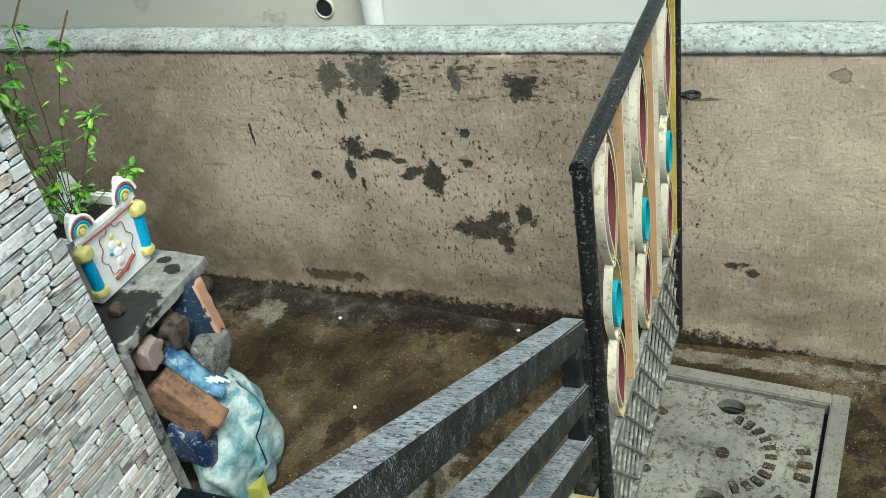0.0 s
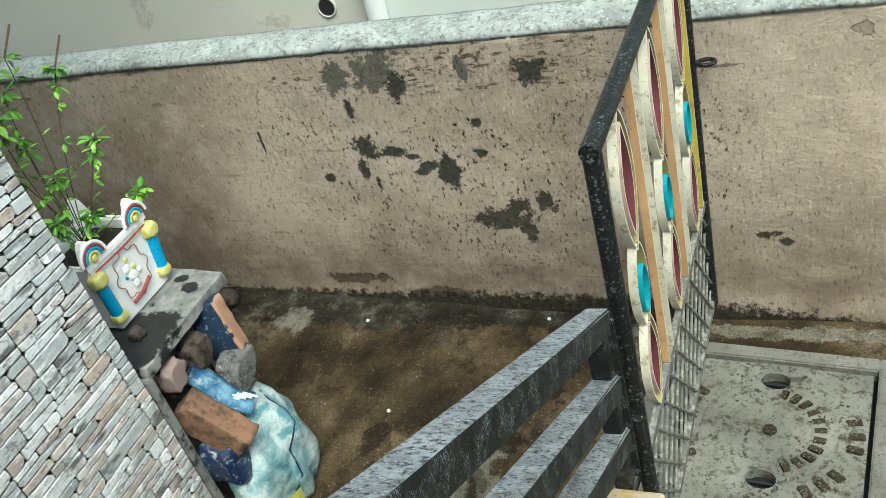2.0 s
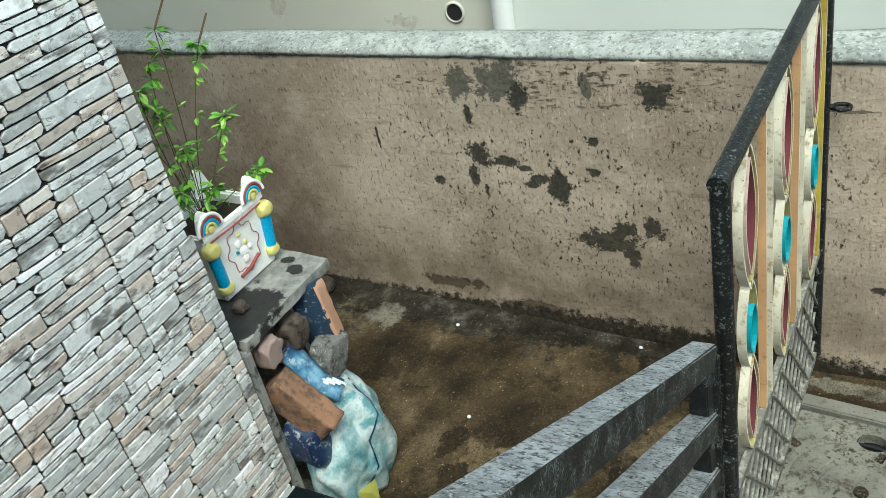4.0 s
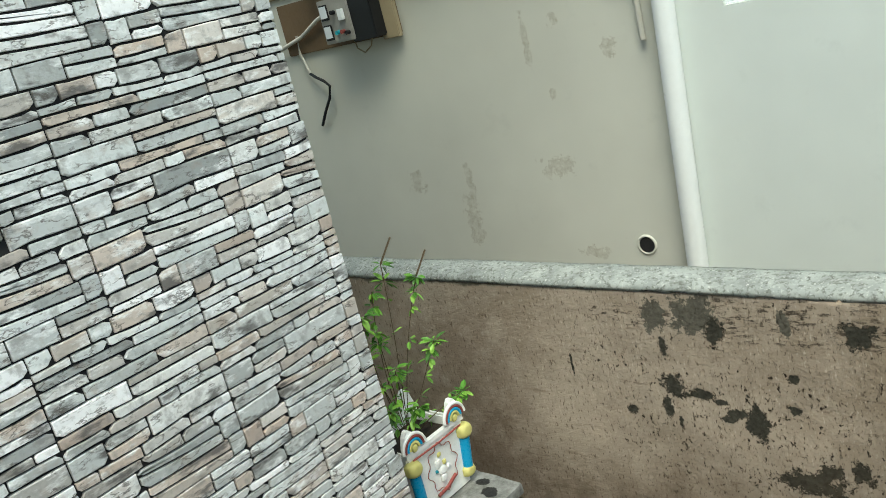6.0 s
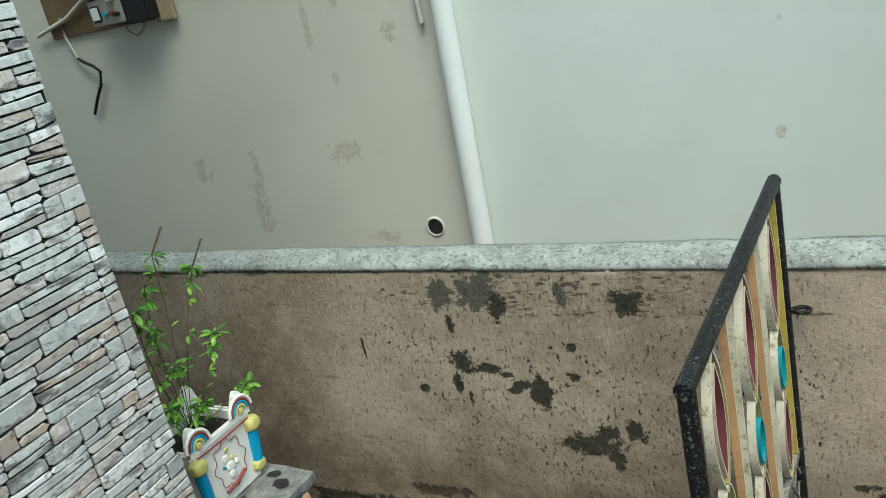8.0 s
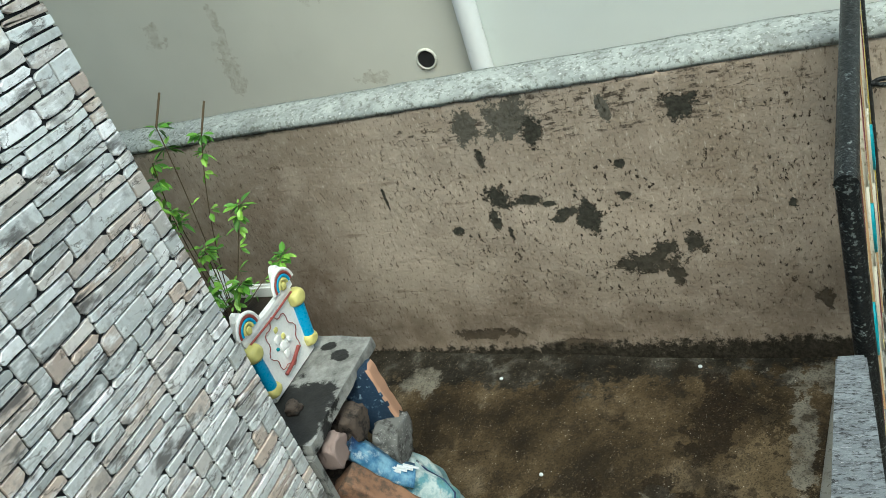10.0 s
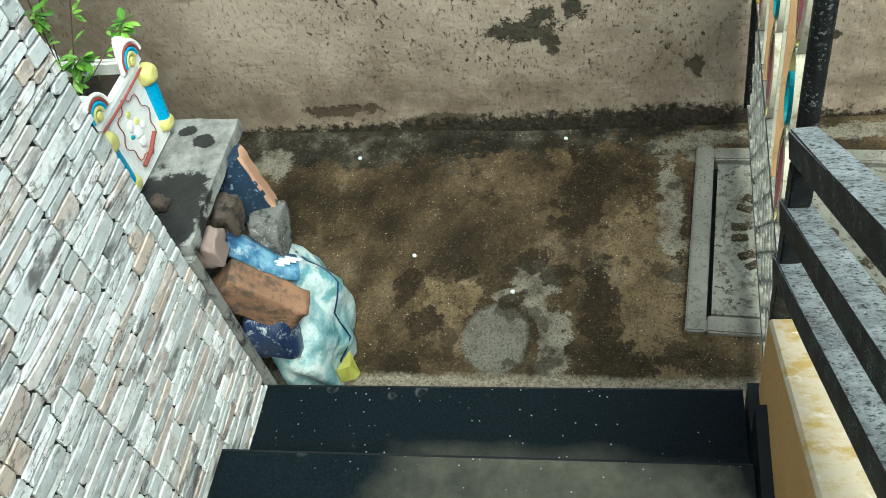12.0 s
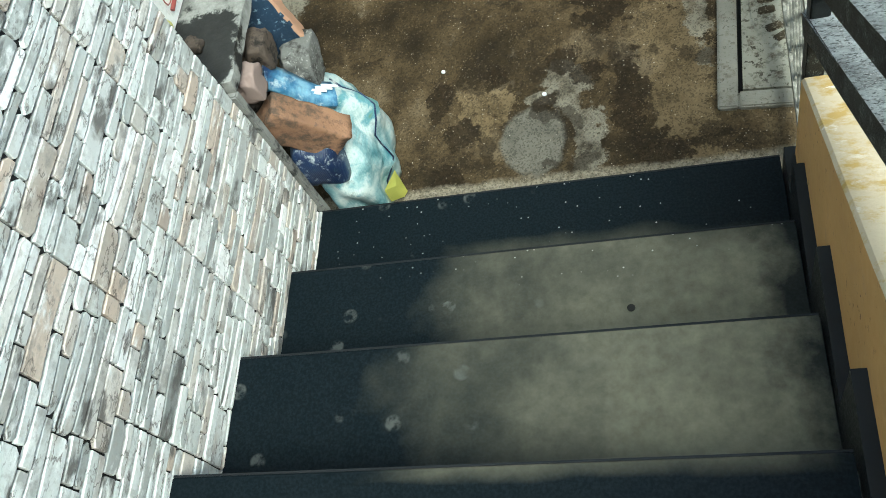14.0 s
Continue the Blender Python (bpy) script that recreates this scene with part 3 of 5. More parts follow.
M_SLAB_TOP = slab_stone()
M_SLAB = plain("rough_stone_slab", (0.25, 0.25, 0.235), 0.75, vary=0.3, scale=16, relief=0.5, dirt=(0.035, 0.035, 0.035), dirt_at=0.56)
M_CERAMIC = plain("white_glazed_clay", (0.95, 0.95, 0.91), 0.3, vary=0.03, scale=16, relief=0.1, dirt=(0.8, 0.78, 0.66), dirt_at=0.72, spec=0.5)
M_POT_BLUE = plain("blue_glaze", (0.02, 0.34, 0.60), 0.3, vary=0.15, scale=20)
M_POT_YELLOW = plain("yellow_glaze", (0.68, 0.63, 0.22), 0.35, vary=0.15, scale=30, dirt=(0.5, 0.42, 0.2), dirt_at=0.64)
M_POT_RED = plain("red_glaze", (0.27, 0.065, 0.055), 0.35, vary=0.2, scale=20)
M_SOIL = plain("soil", (0.035, 0.026, 0.018), 0.95, relief=0.9, scale=20)
M_STEM = plain("brown_stem", (0.11, 0.075, 0.04), 0.8, scale=30)
M_LEAF = leaf_green()
M_BRICK = plain("red_brick", (0.30, 0.165, 0.10), 0.9, vary=0.4, scale=12, relief=1.0, dirt=(0.09, 0.062, 0.045), dirt_at=0.53, speck=(0.16, 0.10, 0.07), speck_at=0.6, speck_scale=60)
M_BLUE_BRICK = plain("blue_painted_brick", (0.016, 0.035, 0.065), 0.65, vary=0.5, scale=20, relief=0.7, dirt=(0.12, 0.19, 0.26), dirt_at=0.64, speck=(0.2, 0.28, 0.34), speck_at=0.63, speck_scale=70)
M_BRICK_SIDE = plain("bare_brick_side", (0.50, 0.29, 0.19), 0.9, vary=0.2, scale=16, relief=0.6)
M_ROCK = plain("grey_rock", (0.17, 0.17, 0.16), 0.9, vary=0.4, scale=20, relief=1.0, dirt=(0.04, 0.038, 0.034), dirt_at=0.55, speck=(0.33, 0.33, 0.31), speck_at=0.6)
M_ROCK_BROWN = plain("brown_rock", (0.085, 0.065, 0.052), 0.9, vary=0.4, scale=20, relief=1.0, dirt=(0.02, 0.017, 0.014), dirt_at=0.55)
M_ROCK_PINK = plain("pink_stone", (0.30, 0.225, 0.20), 0.9, vary=0.2, scale=14, relief=0.6)
M_SACK = sack_cloth("woven_sack", [(0.3, (0.06, 0.19, 0.22)), (0.42, (0.28, 0.45, 0.48)), (0.52, (0.60, 0.69, 0.68)), (0.6, (0.14, 0.34, 0.40)), (0.72, (0.16, 0.29, 0.17))])
M_SACK_YELLOW = plain("yellow_sack_edge", (0.62, 0.62, 0.16), 0.5, vary=0.2, scale=20)
M_PLAID = sack_cloth("blue_packet", [(0.38, (0.012, 0.03, 0.09)), (0.5, (0.04, 0.14, 0.26)), (0.62, (0.22, 0.40, 0.52))], 0.35)
M_NAVY = sack_cloth("navy_sheet", [(0.35, (0.005, 0.011, 0.035)), (0.6, (0.012, 0.03, 0.085)), (0.75, (0.03, 0.07, 0.16))], 0.35)
M_INK = plain("white_print", (0.7, 0.74, 0.76), 0.5, vary=0.05)
M_TAN = plain("tan_board", (0.33, 0.27, 0.17), 0.7, vary=0.15)
M_BROWN = plain("brown_board", (0.13, 0.085, 0.045), 0.7, vary=0.25)
M_METER = plain("grey_metal_panel", (0.30, 0.29, 0.26), 0.5, vary=0.2, scale=16)
M_CABLE = plain("white_cable", (0.55, 0.53, 0.46), 0.5, vary=0.1)
M_WOOD = plain("old_wood", (0.085, 0.06, 0.04), 0.8, vary=0.35, scale=18, relief=0.5)
M_MARK = plain("muddy_cement", (0.040, 0.031, 0.018), 0.85, vary=0.5, scale=40, relief=1.0, speck=(0.2, 0.18, 0.14), speck_at=0.58)
M_GROUND = plain("far_ground", (0.16, 0.14, 0.11), 0.95, vary=0.3, scale=3)

# ---- building blocks ----
def mesh_of(name, bm, material, smooth=False):
    me = bpy.data.meshes.new(name)
    bmesh.ops.recalc_face_normals(bm, faces=bm.faces)
    if smooth:
        for f in bm.faces:
            f.smooth = True
    bm.to_mesh(me)
    bm.free()
    for mt in material if isinstance(material, (list, tuple)) else [material]:
        me.materials.append(mt)
    return me


def part(name, bm, material, parent, label="", smooth=False):
    ob = new(name, mesh_of(name, bm, material, smooth))
    if parent is not None:
        ob.parent = parent
        ob.matrix_parent_inverse = parent.matrix_basis.inverted()
    return tagged(ob, label)


def thing(name, label, category, at=(0, 0, 0), group="", kind=""):
    ob = new(name)
    ob.empty_display_size = 0.05
    ob.matrix_basis = Matrix.Translation(at)
    return tagged(ob, label, category, group, kind)


def single(name, bm, material, label, category, group="", kind="", smooth=False):
    return tagged(new(name, mesh_of(name, bm, material, smooth)), label, category, group, kind)


def box(bm, lo, hi, m=None, bevel=0.0):
    """A box between two corners, with its edges taken off by bevel."""
    lo, hi = Vector(lo), Vector(hi)
    t = Matrix.Translation((lo + hi) / 2) @ Matrix.Diagonal((*(hi - lo), 1))
    made = bmesh.ops.create_cube(bm, size=1.0, matrix=t)["verts"]
    if bevel:
        es = list({e for v in made for e in v.link_edges})
        made = bmesh.ops.bevel(bm, geom=es, offset=bevel, segments=2, affect="EDGES", clamp_overlap=True)["verts"]
    if m is not None:
        vs = {v for f in bm.faces for v in f.verts} if len(bm.verts) == len(made) else set(made)
        bmesh.ops.transform(bm, matrix=m, verts=list(vs))


def boxed(lo, hi, m=None, bevel=0.0):
    bm = bmesh.new()
    box(bm, lo, hi, None, bevel)
    if m is not None:
        bmesh.ops.transform(bm, matrix=m, verts=bm.verts)
    return bm


def sweep(bm, pts, section, up=(0, 0, 1), closed=False):
    """Carries a section (pairs across, along up) through points."""
    pts = [Vector(p) for p in pts]
    up, rings = Vector(up), []
    for i, p in enumerate(pts):
        a = pts[i - 1] if i or closed else p
        c = pts[(i + 1) % len(pts)] if i + 1 < len(pts) or closed else p
        d = (c - a).normalized()
        u = (up - up.dot(d) * d)
        if u.length < 1e-4:
            u = Vector((1, 0, 0)) - d.x * d
        u.normalize()
        s = d.cross(u)
        rings.append([bm.verts.new(p + s * x + u * y) for x, y in section])
    k = len(section)
    for i in range(len(rings) if closed else len(rings) - 1):
        r, q = rings[i], rings[(i + 1) % len(rings)]
        for j in range(k):
            bm.faces.new((r[j], r[(j + 1) % k], q[(j + 1) % k], q[j]))
    if not closed:
        for ring in (rings[0], rings[-1]):
            for e in bm.faces.new(ring).edges:
                e.smooth = False


def circle(r, k=10):
    return [(r * math.cos(2 * math.pi * i / k), r * math.sin(2 * math.pi * i / k)) for i in range(k)]


def rect(a, b):
    return [(-a, -b), (a, -b), (a, b), (-a, b)]


def tube(pts, r, k=10, up=(0, 0, 1), closed=False):
    bm = bmesh.new()
    sweep(bm, pts, circle(r, k), up, closed)
    return bm


def lump(c, r, seed, rough=0.25, cuts=3, flat=0.0):
    """A stone: a ball cut by noise into flats and dents."""
    bm = bmesh.new()
    bmesh.ops.create_icosphere(bm, subdivisions=cuts, radius=1.0)
    for v in bm.verts:
        d = v.co.normalized()
        k = 1 + rough * noise.noise(d * 1.3 + Vector((seed, 0, 0))) + 0.35 * rough * noise.noise(d * 4 + Vector((0, seed, 0))) + 0.12 * rough * noise.noise(d * 11)
        p = d * k
        p = Vector([max(-0.82, min(0.82, x)) for x in p])
        v.co = Vector((p.x * r[0], p.y * r[1], p.z * r[2]))
    bmesh.ops.translate(bm, vec=Vector(c), verts=bm.verts)
    return bm


# ---- ground and landing ----
# the manhole stands a little askew in the landing
MC = (1.487, 0.637)
MT = Matrix.Translation((*MC, 0.0)) @ Matrix.Rotation(radians(-5.4), 4, "Z")


def floor_height(x, y):
    lift = max(0.0, 1.05 - x) * 0.052 * (0.35 + 0.65 * max(0.0, min(1.0, y / 1.16)))
    return min(lift, 0.09) + 0.006 * noise.noise((x * 3, y * 3, 0)) + 0.003 * noise.noise((x * 11, y * 11, 4))


bm = bmesh.new()
nx, ny = 150, 60
grid = [[bm.verts.new((-1.9 + 5.5 * i / nx, -0.05 + 1.33 * j / ny, 0)) for j in range(ny + 1)] for i in range(nx + 1)]
for row in grid:
    for v in row:
        v.co.z = floor_height(v.co.x, v.co.y)
for i in range(nx):
    for j in range(ny):
        c = (grid[i][j].co + grid[i + 1][j + 1].co) / 2
        q = MT.inverted() @ Vector((c.x, c.y, 0.0))
        if max(abs(q.x), abs(q.y)) > 0.335:
            bm.faces.new((grid[i][j], grid[i + 1][j], grid[i + 1][j + 1], grid[i][j + 1]))
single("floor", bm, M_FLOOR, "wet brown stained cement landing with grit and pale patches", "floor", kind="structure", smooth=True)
bm = bmesh.new()
bmesh.ops.create_grid(bm, x_segments=4, y_segments=4, size=600, matrix=Matrix.Translation((0, 0, -0.12)))
single("ground", bm, M_GROUND, "bare earth ground around the houses", "ground", kind="structure")

# ---- compound wall with its cement coping ----
WALL_Y = 1.165


def wall_top(x):
    return 1.118 - 0.012 * (x - 0.4) + 0.006 * noise.noise((x * 2.2, 3, 0))


bm = bmesh.new()
nx, nz = 220, 50
front = [[bm.verts.new((0, 0, 0)) for k in range(nz + 1)] for i in range(nx + 1)]
for i in range(nx + 1):
    for k in range(nz + 1):
        x = -2.6 + 6.2 * i / nx
        z = -0.1 + (wall_top(x) + 0.1) * k / nz
        foot = 0.028 * max(0.0, 1 - max(0, z - 0.03) / 0.12) ** 2
        front[i][k].co = (x, WALL_Y - foot * 0.6 + 0.007 * noise.noise((x * 2.1, z * 3.3, 0)) + 0.0025 * noise.noise((x * 13, z * 15, 7)), z)
back = [[bm.verts.new((-2.6 + 6.2 * i / nx, WALL_Y + 0.13, z)) for z in (-0.1, wall_top(-2.6 + 6.2 * i / nx))] for i in range(nx + 1)]
for i in range(nx):
    for k in range(nz):
        bm.faces.new((front[i][k], front[i + 1][k], front[i + 1][k + 1], front[i][k + 1]))
    bm.faces.new((back[i][0], back[i][1], back[i + 1][1], back[i + 1][0]))
    bm.faces.new((front[i][nz], front[i + 1][nz], back[i + 1][1], back[i][1]))
single("wall_compound", bm, M_PLASTER, "old beige plastered compound wall with flaked dark patches", "wall", kind="structure", smooth=True)

bm = bmesh.new()
rows = []
for i in range(261):
    x = -2.6 + 6.2 * i / 260
    t = wall_top(x) + 0.0005
    n1, n2 = noise.noise((x * 5, 0, 1)), noise.noise((x * 17, 2, 5))
    n3 = noise.noise((x * 41, 4, 9))
    rows.append([bm.verts.new((x, y, z)) for y, z in (
        (WALL_Y - 0.004 - 0.005 * n2, t - 0.008 + 0.010 * n2), (WALL_Y - 0.005 - 0.007 * n2, t + 0.006 + 0.006 * n3),
        (WALL_Y + 0.004 + 0.006 * n1, t + 0.020 + 0.004 * n2 + 0.002 * n3), (WALL_Y + 0.05, t + 0.032 + 0.006 * n1 + 0.003 * n3), (WALL_Y + 0.10, t + 0.040 + 0.006 * n2 + 0.003 * n3),
        (WALL_Y + 0.138, t + 0.034 + 0.006 * n1), (WALL_Y + 0.138, t))])
for a, c in zip(rows, rows[1:]):
    for j in range(7):
        bm.faces.new((a[j], c[j], c[(j + 1) % 7], a[(j + 1) % 7]))
single("wall_coping", bm, M_COPING, "rough pale cement coping on the compound wall", "coping", kind="structure", smooth=True)

# ---- neighbour's house behind ----
HY = 2.26
house = thing("neighbour_house", "pale painted neighbour house wall with barred window", "house", (-0.1, HY, -0.1))
part("wall", boxed((-6.0, HY, -0.12), (-0.155, HY + 0.25, 5.2)), M_HOUSE_WARM, house, "warm grey wall with brown smears")
WX, WZ, WR = 0.105, 1.93, 1.84
for lo, hi in (((-0.155, HY - 0.012, -0.12), (7.0, HY + 0.25, WZ)), ((-0.155, HY - 0.012, WZ), (WX, HY + 0.25, 5.2)), ((WX, HY - 0.012, 3.25), (WR, HY + 0.25, 5.2)), ((WR, HY - 0.012, WZ), (7.0, HY + 0.25, 5.2))):
    part("wall", boxed(lo, hi), M_HOUSE_COOL, house, "pale blue-grey wall round the window")
win = part("window", boxed((WX - 0.001, HY + 0.02, WZ - 0.012), (WR, HY + 0.75, WZ + 0.003)), M_REVEAL, house, "deep barred window with white reveals")
part("reveal", boxed((WX - 0.02, HY + 0.012, WZ), (WX + 0.004, HY + 0.75, 3.25)), M_REVEAL, win)
part("reveal", boxed((WR - 0.004, HY + 0.012, WZ), (WR + 0.02, HY + 0.75, 3.25)), M_REVEAL, win)
part("back_wall", boxed((WX, HY + 0.75, WZ), (WR, HY + 0.80, 3.25)), M_REVEAL, win, "white inner wall")
part("ceiling_panel", boxed((WX, HY, 3.25), (WR, HY + 0.8, 3.28)), M_REVEAL, win)
bm = bmesh.new()
sides = [[bm.verts.new((x, y, WZ + 0.004 + z)) for x, z in ((0.73, 0.0), (1.41, 0.0), (1.41, 1.1), (0.18, 1.1))] for y in (HY + 0.40, HY + 0.44)]
bm.faces.new(sides[0]), bm.faces.new(sides[1])
for k in range(4):
    bm.faces.new((sides[0][k], sides[0][(k + 1) % 4], sides[1][(k + 1) % 4], sides[1][k]))
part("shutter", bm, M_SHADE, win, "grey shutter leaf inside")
# dark-coloured sheet in place of the room's own darkness
part("dark_panel", boxed((1.43, HY + 0.5, WZ + 0.003), (WR - 0.002, HY + 0.55, 3.2)), M_DARK, win, "dark sheet standing for the unlit room")
part("blue_drum", tube([(1.60, HY + 0.36, WZ + 0.003), (1.60, HY + 0.36, WZ + 0.12), (1.60, HY + 0.36, WZ + 0.34)], 0.08, 16, (0, 1, 0)), M_POT_BLUE, win, "blue plastic drum on the sill")
part("white_can", tube([(1.36, HY + 0.34, WZ + 0.003), (1.36, HY + 0.34, WZ + 0.07), (1.37, HY + 0.34, WZ + 0.14)], 0.035, 12, (0, 1, 0)), M_WHITE, win)
for x in (0.463, 0.567, 0.936, 1.034, 1.408, 1.51):
    part("upright_bar", boxed((x - 0.006, HY + 0.05, WZ + 0.002), (x + 0.006, HY + 0.062, 3.25), bevel=0.002), M_IRON, win)
for z in (2.035, 2.165, 2.45, 2.72, 3.0):
    part("cross_bar", boxed((WX + 0.002, HY + 0.040, z - 0.006), (WR, HY + 0.05, z + 0.006), bevel=0.002), M_IRON, win)
# dark ledge over the left part
part("ledge", boxed((-1.60, HY - 0.10, 2.435), (-0.55, HY + 0.004, 2.52), bevel=0.008), M_IRON, house, "black ledge of an upper opening")
part("roof_slab", boxed((-6.0, HY - 0.25, 5.2), (7.0, HY + 3.0, 5.35)), M_HOUSE_WARM, house)

# ---- pipes on the house ----
drain_pipe = thing("drain_pipe", "white plastic rainwater pipe on the neighbour wall", "pipe", (-0.165, HY - 0.06, 0.0))
part("pipe", tube([(-0.205 + 0.036 * z, HY - 0.065, z) for z in (-0.1, 1.0, 2.15, 3.4, 5.0)], 0.048, 20, (0, 1, 0)), M_WHITE, drain_pipe, smooth=True)
part("socket", tube([(-0.205 + 0.036 * z, HY - 0.065, z) for z in (2.20, 2.21, 2.33, 2.34)], 0.055, 20, (0, 1, 0)), M_WHITE, drain_pipe, smooth=True)
for z in (2.27, 0.5):
    part("clamp", boxed((-0.275 + 0.036 * z, HY - 0.03, z - 0.012), (-0.135 + 0.036 * z, HY + 0.002, z + 0.012), bevel=0.004), M_WHITE, drain_pipe)
small_pipe = thing("water_pipe", "thin cream plastic water pipe with a branch", "pipe", (-0.30, HY - 0.02, 1.85))
part("pipe", tube([(-0.275, HY - 0.022, 1.85), (-0.275, HY - 0.022, 2.4), (-0.275, HY - 0.022, 4.6)], 0.014, 12, (0, 1, 0)), M_CABLE, small_pipe, smooth=True)
part("branch", tube([(-0.275, HY - 0.022, 2.11), (-0.39, HY - 0.022, 2.115), (-0.40, HY - 0.03, 2.118)], 0.014, 12, (0, 1, 0)), M_CABLE, small_pipe, smooth=True)
part("elbow", tube([(-0.40, HY - 0.022, 2.15), (-0.36, HY - 0.022, 2.21), (-0.345, HY - 0.022, 2.3), (-0.345, HY - 0.022, 4.6)], 0.016, 12, (0, 1, 0)), M_CABLE, small_pipe, smooth=True)
outlet = thing("drain_outlet", "short open grey drain outlet pipe in the wall", "pipe", (-0.455, HY, 0.87))
bm = bmesh.new()
ring = [(0.054, -0.002), (0.051, 0.006), (0.047, 0.009), (0.043, 0.009), (0.041, -0.02)]
for i in range(20):
    a0, a1 = 2 * math.pi * i / 20, 2 * math.pi * (i + 1) / 20
    for (r0, d0), (r1, d1) in zip(ring, ring[1:]):
        bm.faces.new([bm.verts.new((-0.455 + r * math.cos(a), HY - d, 0.868 + r * math.sin(a))) for r, d, a in ((r0, d0, a0), (r1, d1, a0), (r1, d1, a1), (r0, d0, a1))])
bmesh.ops.remove_doubles(bm, verts=bm.verts, dist=0.0005)
part("pipe", bm, M_HOUSE_WARM, outlet, smooth=True)
part("hole", tube([(-0.455, HY - 0.004, 0.868), (-0.455, HY - 0.002, 0.868)], 0.040, 20), M_GAP, outlet, "black bore")

# ---- meter board ----
board = thing("meter_board", "electric meter board with grey panel and two dials", "meter board", (-1.9, HY - 0.02, 2.25))
part("back_board", boxed((-2.62, HY - 0.02, 2.10), (-1.68, HY + 0.001, 2.40), bevel=0.004), M_BROWN, board, "brown wooden backing board")
part("rim", boxed((-1.79, HY - 0.05, 2.085), (-1.665, HY - 0.0205, 2.405), bevel=0.004), M_TAN, board)
part("case", boxed((-1.93, HY - 0.14, 2.11), (-1.745, HY - 0.0505, 2.385), bevel=0.006), M_IRON, board, "black case")
panel = part("panel", boxed((-2.13, HY - 0.15, 2.125), (-1.9, HY - 0.021, 2.365), bevel=0.004), M_METER, board, "grey metal panel")
for z in (2.30, 2.19):
    dial = part("dial", boxed((-2.115, HY - 0.158, z - 0.045), (-2.05, HY - 0.151, z + 0.04), bevel=0.003), M_IRON, panel)
    part("dial_face", boxed((-2.108, HY - 0.162, z - 0.032), (-2.058, HY - 0.1585, z + 0.032)), M_INK, panel, "white dial face")
for x, z, mt in ((-2.01, 2.29, M_IRON), (-2.005, 2.18, M_TEAL), (-1.965, 2.18, M_POT_RED), (-1.93, 2.17, M_IRON)):
    part("knob", tube([(x, HY - 0.151, z), (x, HY - 0.175, z)], 0.012, 10), mt, panel)
part("switch", boxed((-1.965, HY - 0.175, 2.24), (-1.93, HY - 0.151, 2.30), bevel=0.003), M_WHITE, panel)
fuse = thing("fuse_box", "cream wooden fuse box above the meter board", "fuse box", (-2.2, HY, 2.45))
part("board", boxed((-2.75, HY - 0.02, 2.44), (-1.82, HY + 0.001, 2.85), bevel=0.004), M_TAN, fuse)
part("box", boxed((-2.25, HY - 0.10, 2.47), (-1.98, HY - 0.0205, 2.68), bevel=0.008), M_METER, fuse, "grey switch box")
part("side_box", boxed((-1.97, HY - 0.08, 2.47), (-1.90, HY - 0.0205, 2.75), bevel=0.004), M_BROWN, fuse)
cable = thing("cable", "hanging white and black electric cable", "cable", (-2.32, HY - 0.03, 1.7))
part("white_cable", tube([(-2.24, HY - 0.13, 2.62), (-2.18, HY - 0.12, 2.48), (-2.03, HY - 0.11, 2.40), (-2.05, HY - 0.06, 2.33), (-2.27, HY - 0.05, 2.27), (-2.44, HY - 0.04, 2.20), (-2.72, HY - 0.03, 2.14)], 0.012, 8), M_CABLE, cable, smooth=True)
part("drop_cable", tube([(-2.50, HY - 0.03, 2.21), (-2.51, HY - 0.03, 2.1), (-2.47, HY - 0.03, 1.98)], 0.009, 8), M_CABLE, cable, smooth=True)
part("black_cable", tube([(-2.47, HY - 0.03, 1.98), (-2.42, HY - 0.04, 1.955), (-2.36, HY - 0.04, 1.925), (-2.32, HY - 0.04, 1.89), (-2.36, HY - 0.03, 1.82), (-2.43, HY - 0.03, 1.74), (-2.50, HY - 0.02, 1.66)], 0.009, 8), M_IRON, cable, smooth=True)
part("loop_wire", tube([(-2.00, HY - 0.06, 2.12), (-1.98, HY - 0.07, 2.07), (-1.93, HY - 0.07, 2.04), (-1.88, HY - 0.06, 2.07), (-1.87, HY - 0.05, 2.11)], 0.004, 6), M_TAN, cable, smooth=True)

# ---- stone-faced stair wall ----
def wall_piece(name, lo, hi):
    return tagged(new(name, mesh_of(name, boxed(lo, hi), M_GAP)), "stair wall faced with grey ledge stone", "wall", kind="structure")


OY, OZ0, OZ1 = -0.752, 2.035, 3.0
stair_wall = wall_piece("wall_stair", (-0.16, OY, -0.1), (-0.005, -0.002, 3.4))
wall_low = wall_piece("wall_stair_low", (-0.16, -3.6, -0.1), (-0.005, OY, OZ0))
wall_piece("wall_stair_high", (-0.16, -3.6, OZ1), (-0.005, OY, 3.4))
wall_piece("wall_stair_far", (-0.16, -3.6, OZ0), (-0.005, -1.7, OZ1))
vent = thing("wall_opening", "dark opening with old wooden frame and pale sill", "window", (-0.1, -1.2, OZ0))
part("sill", boxed((-0.15, -1.7, OZ0 + 0.001), (0.004, OY - 0.004, OZ0 + 0.022), bevel=0.003), M_CEMENT, vent)
part("side_frame", boxed((-0.14, OY - 0.045, OZ0 + 0.023), (-0.03, OY - 0.003, OZ1 - 0.002), bevel=0.003), M_WOOD, vent)
part("cross_rail", boxed((-0.13, -1.68, OZ0 + 0.16), (-0.09, OY - 0.046, OZ0 + 0.20), bevel=0.003), M_WOOD, vent)
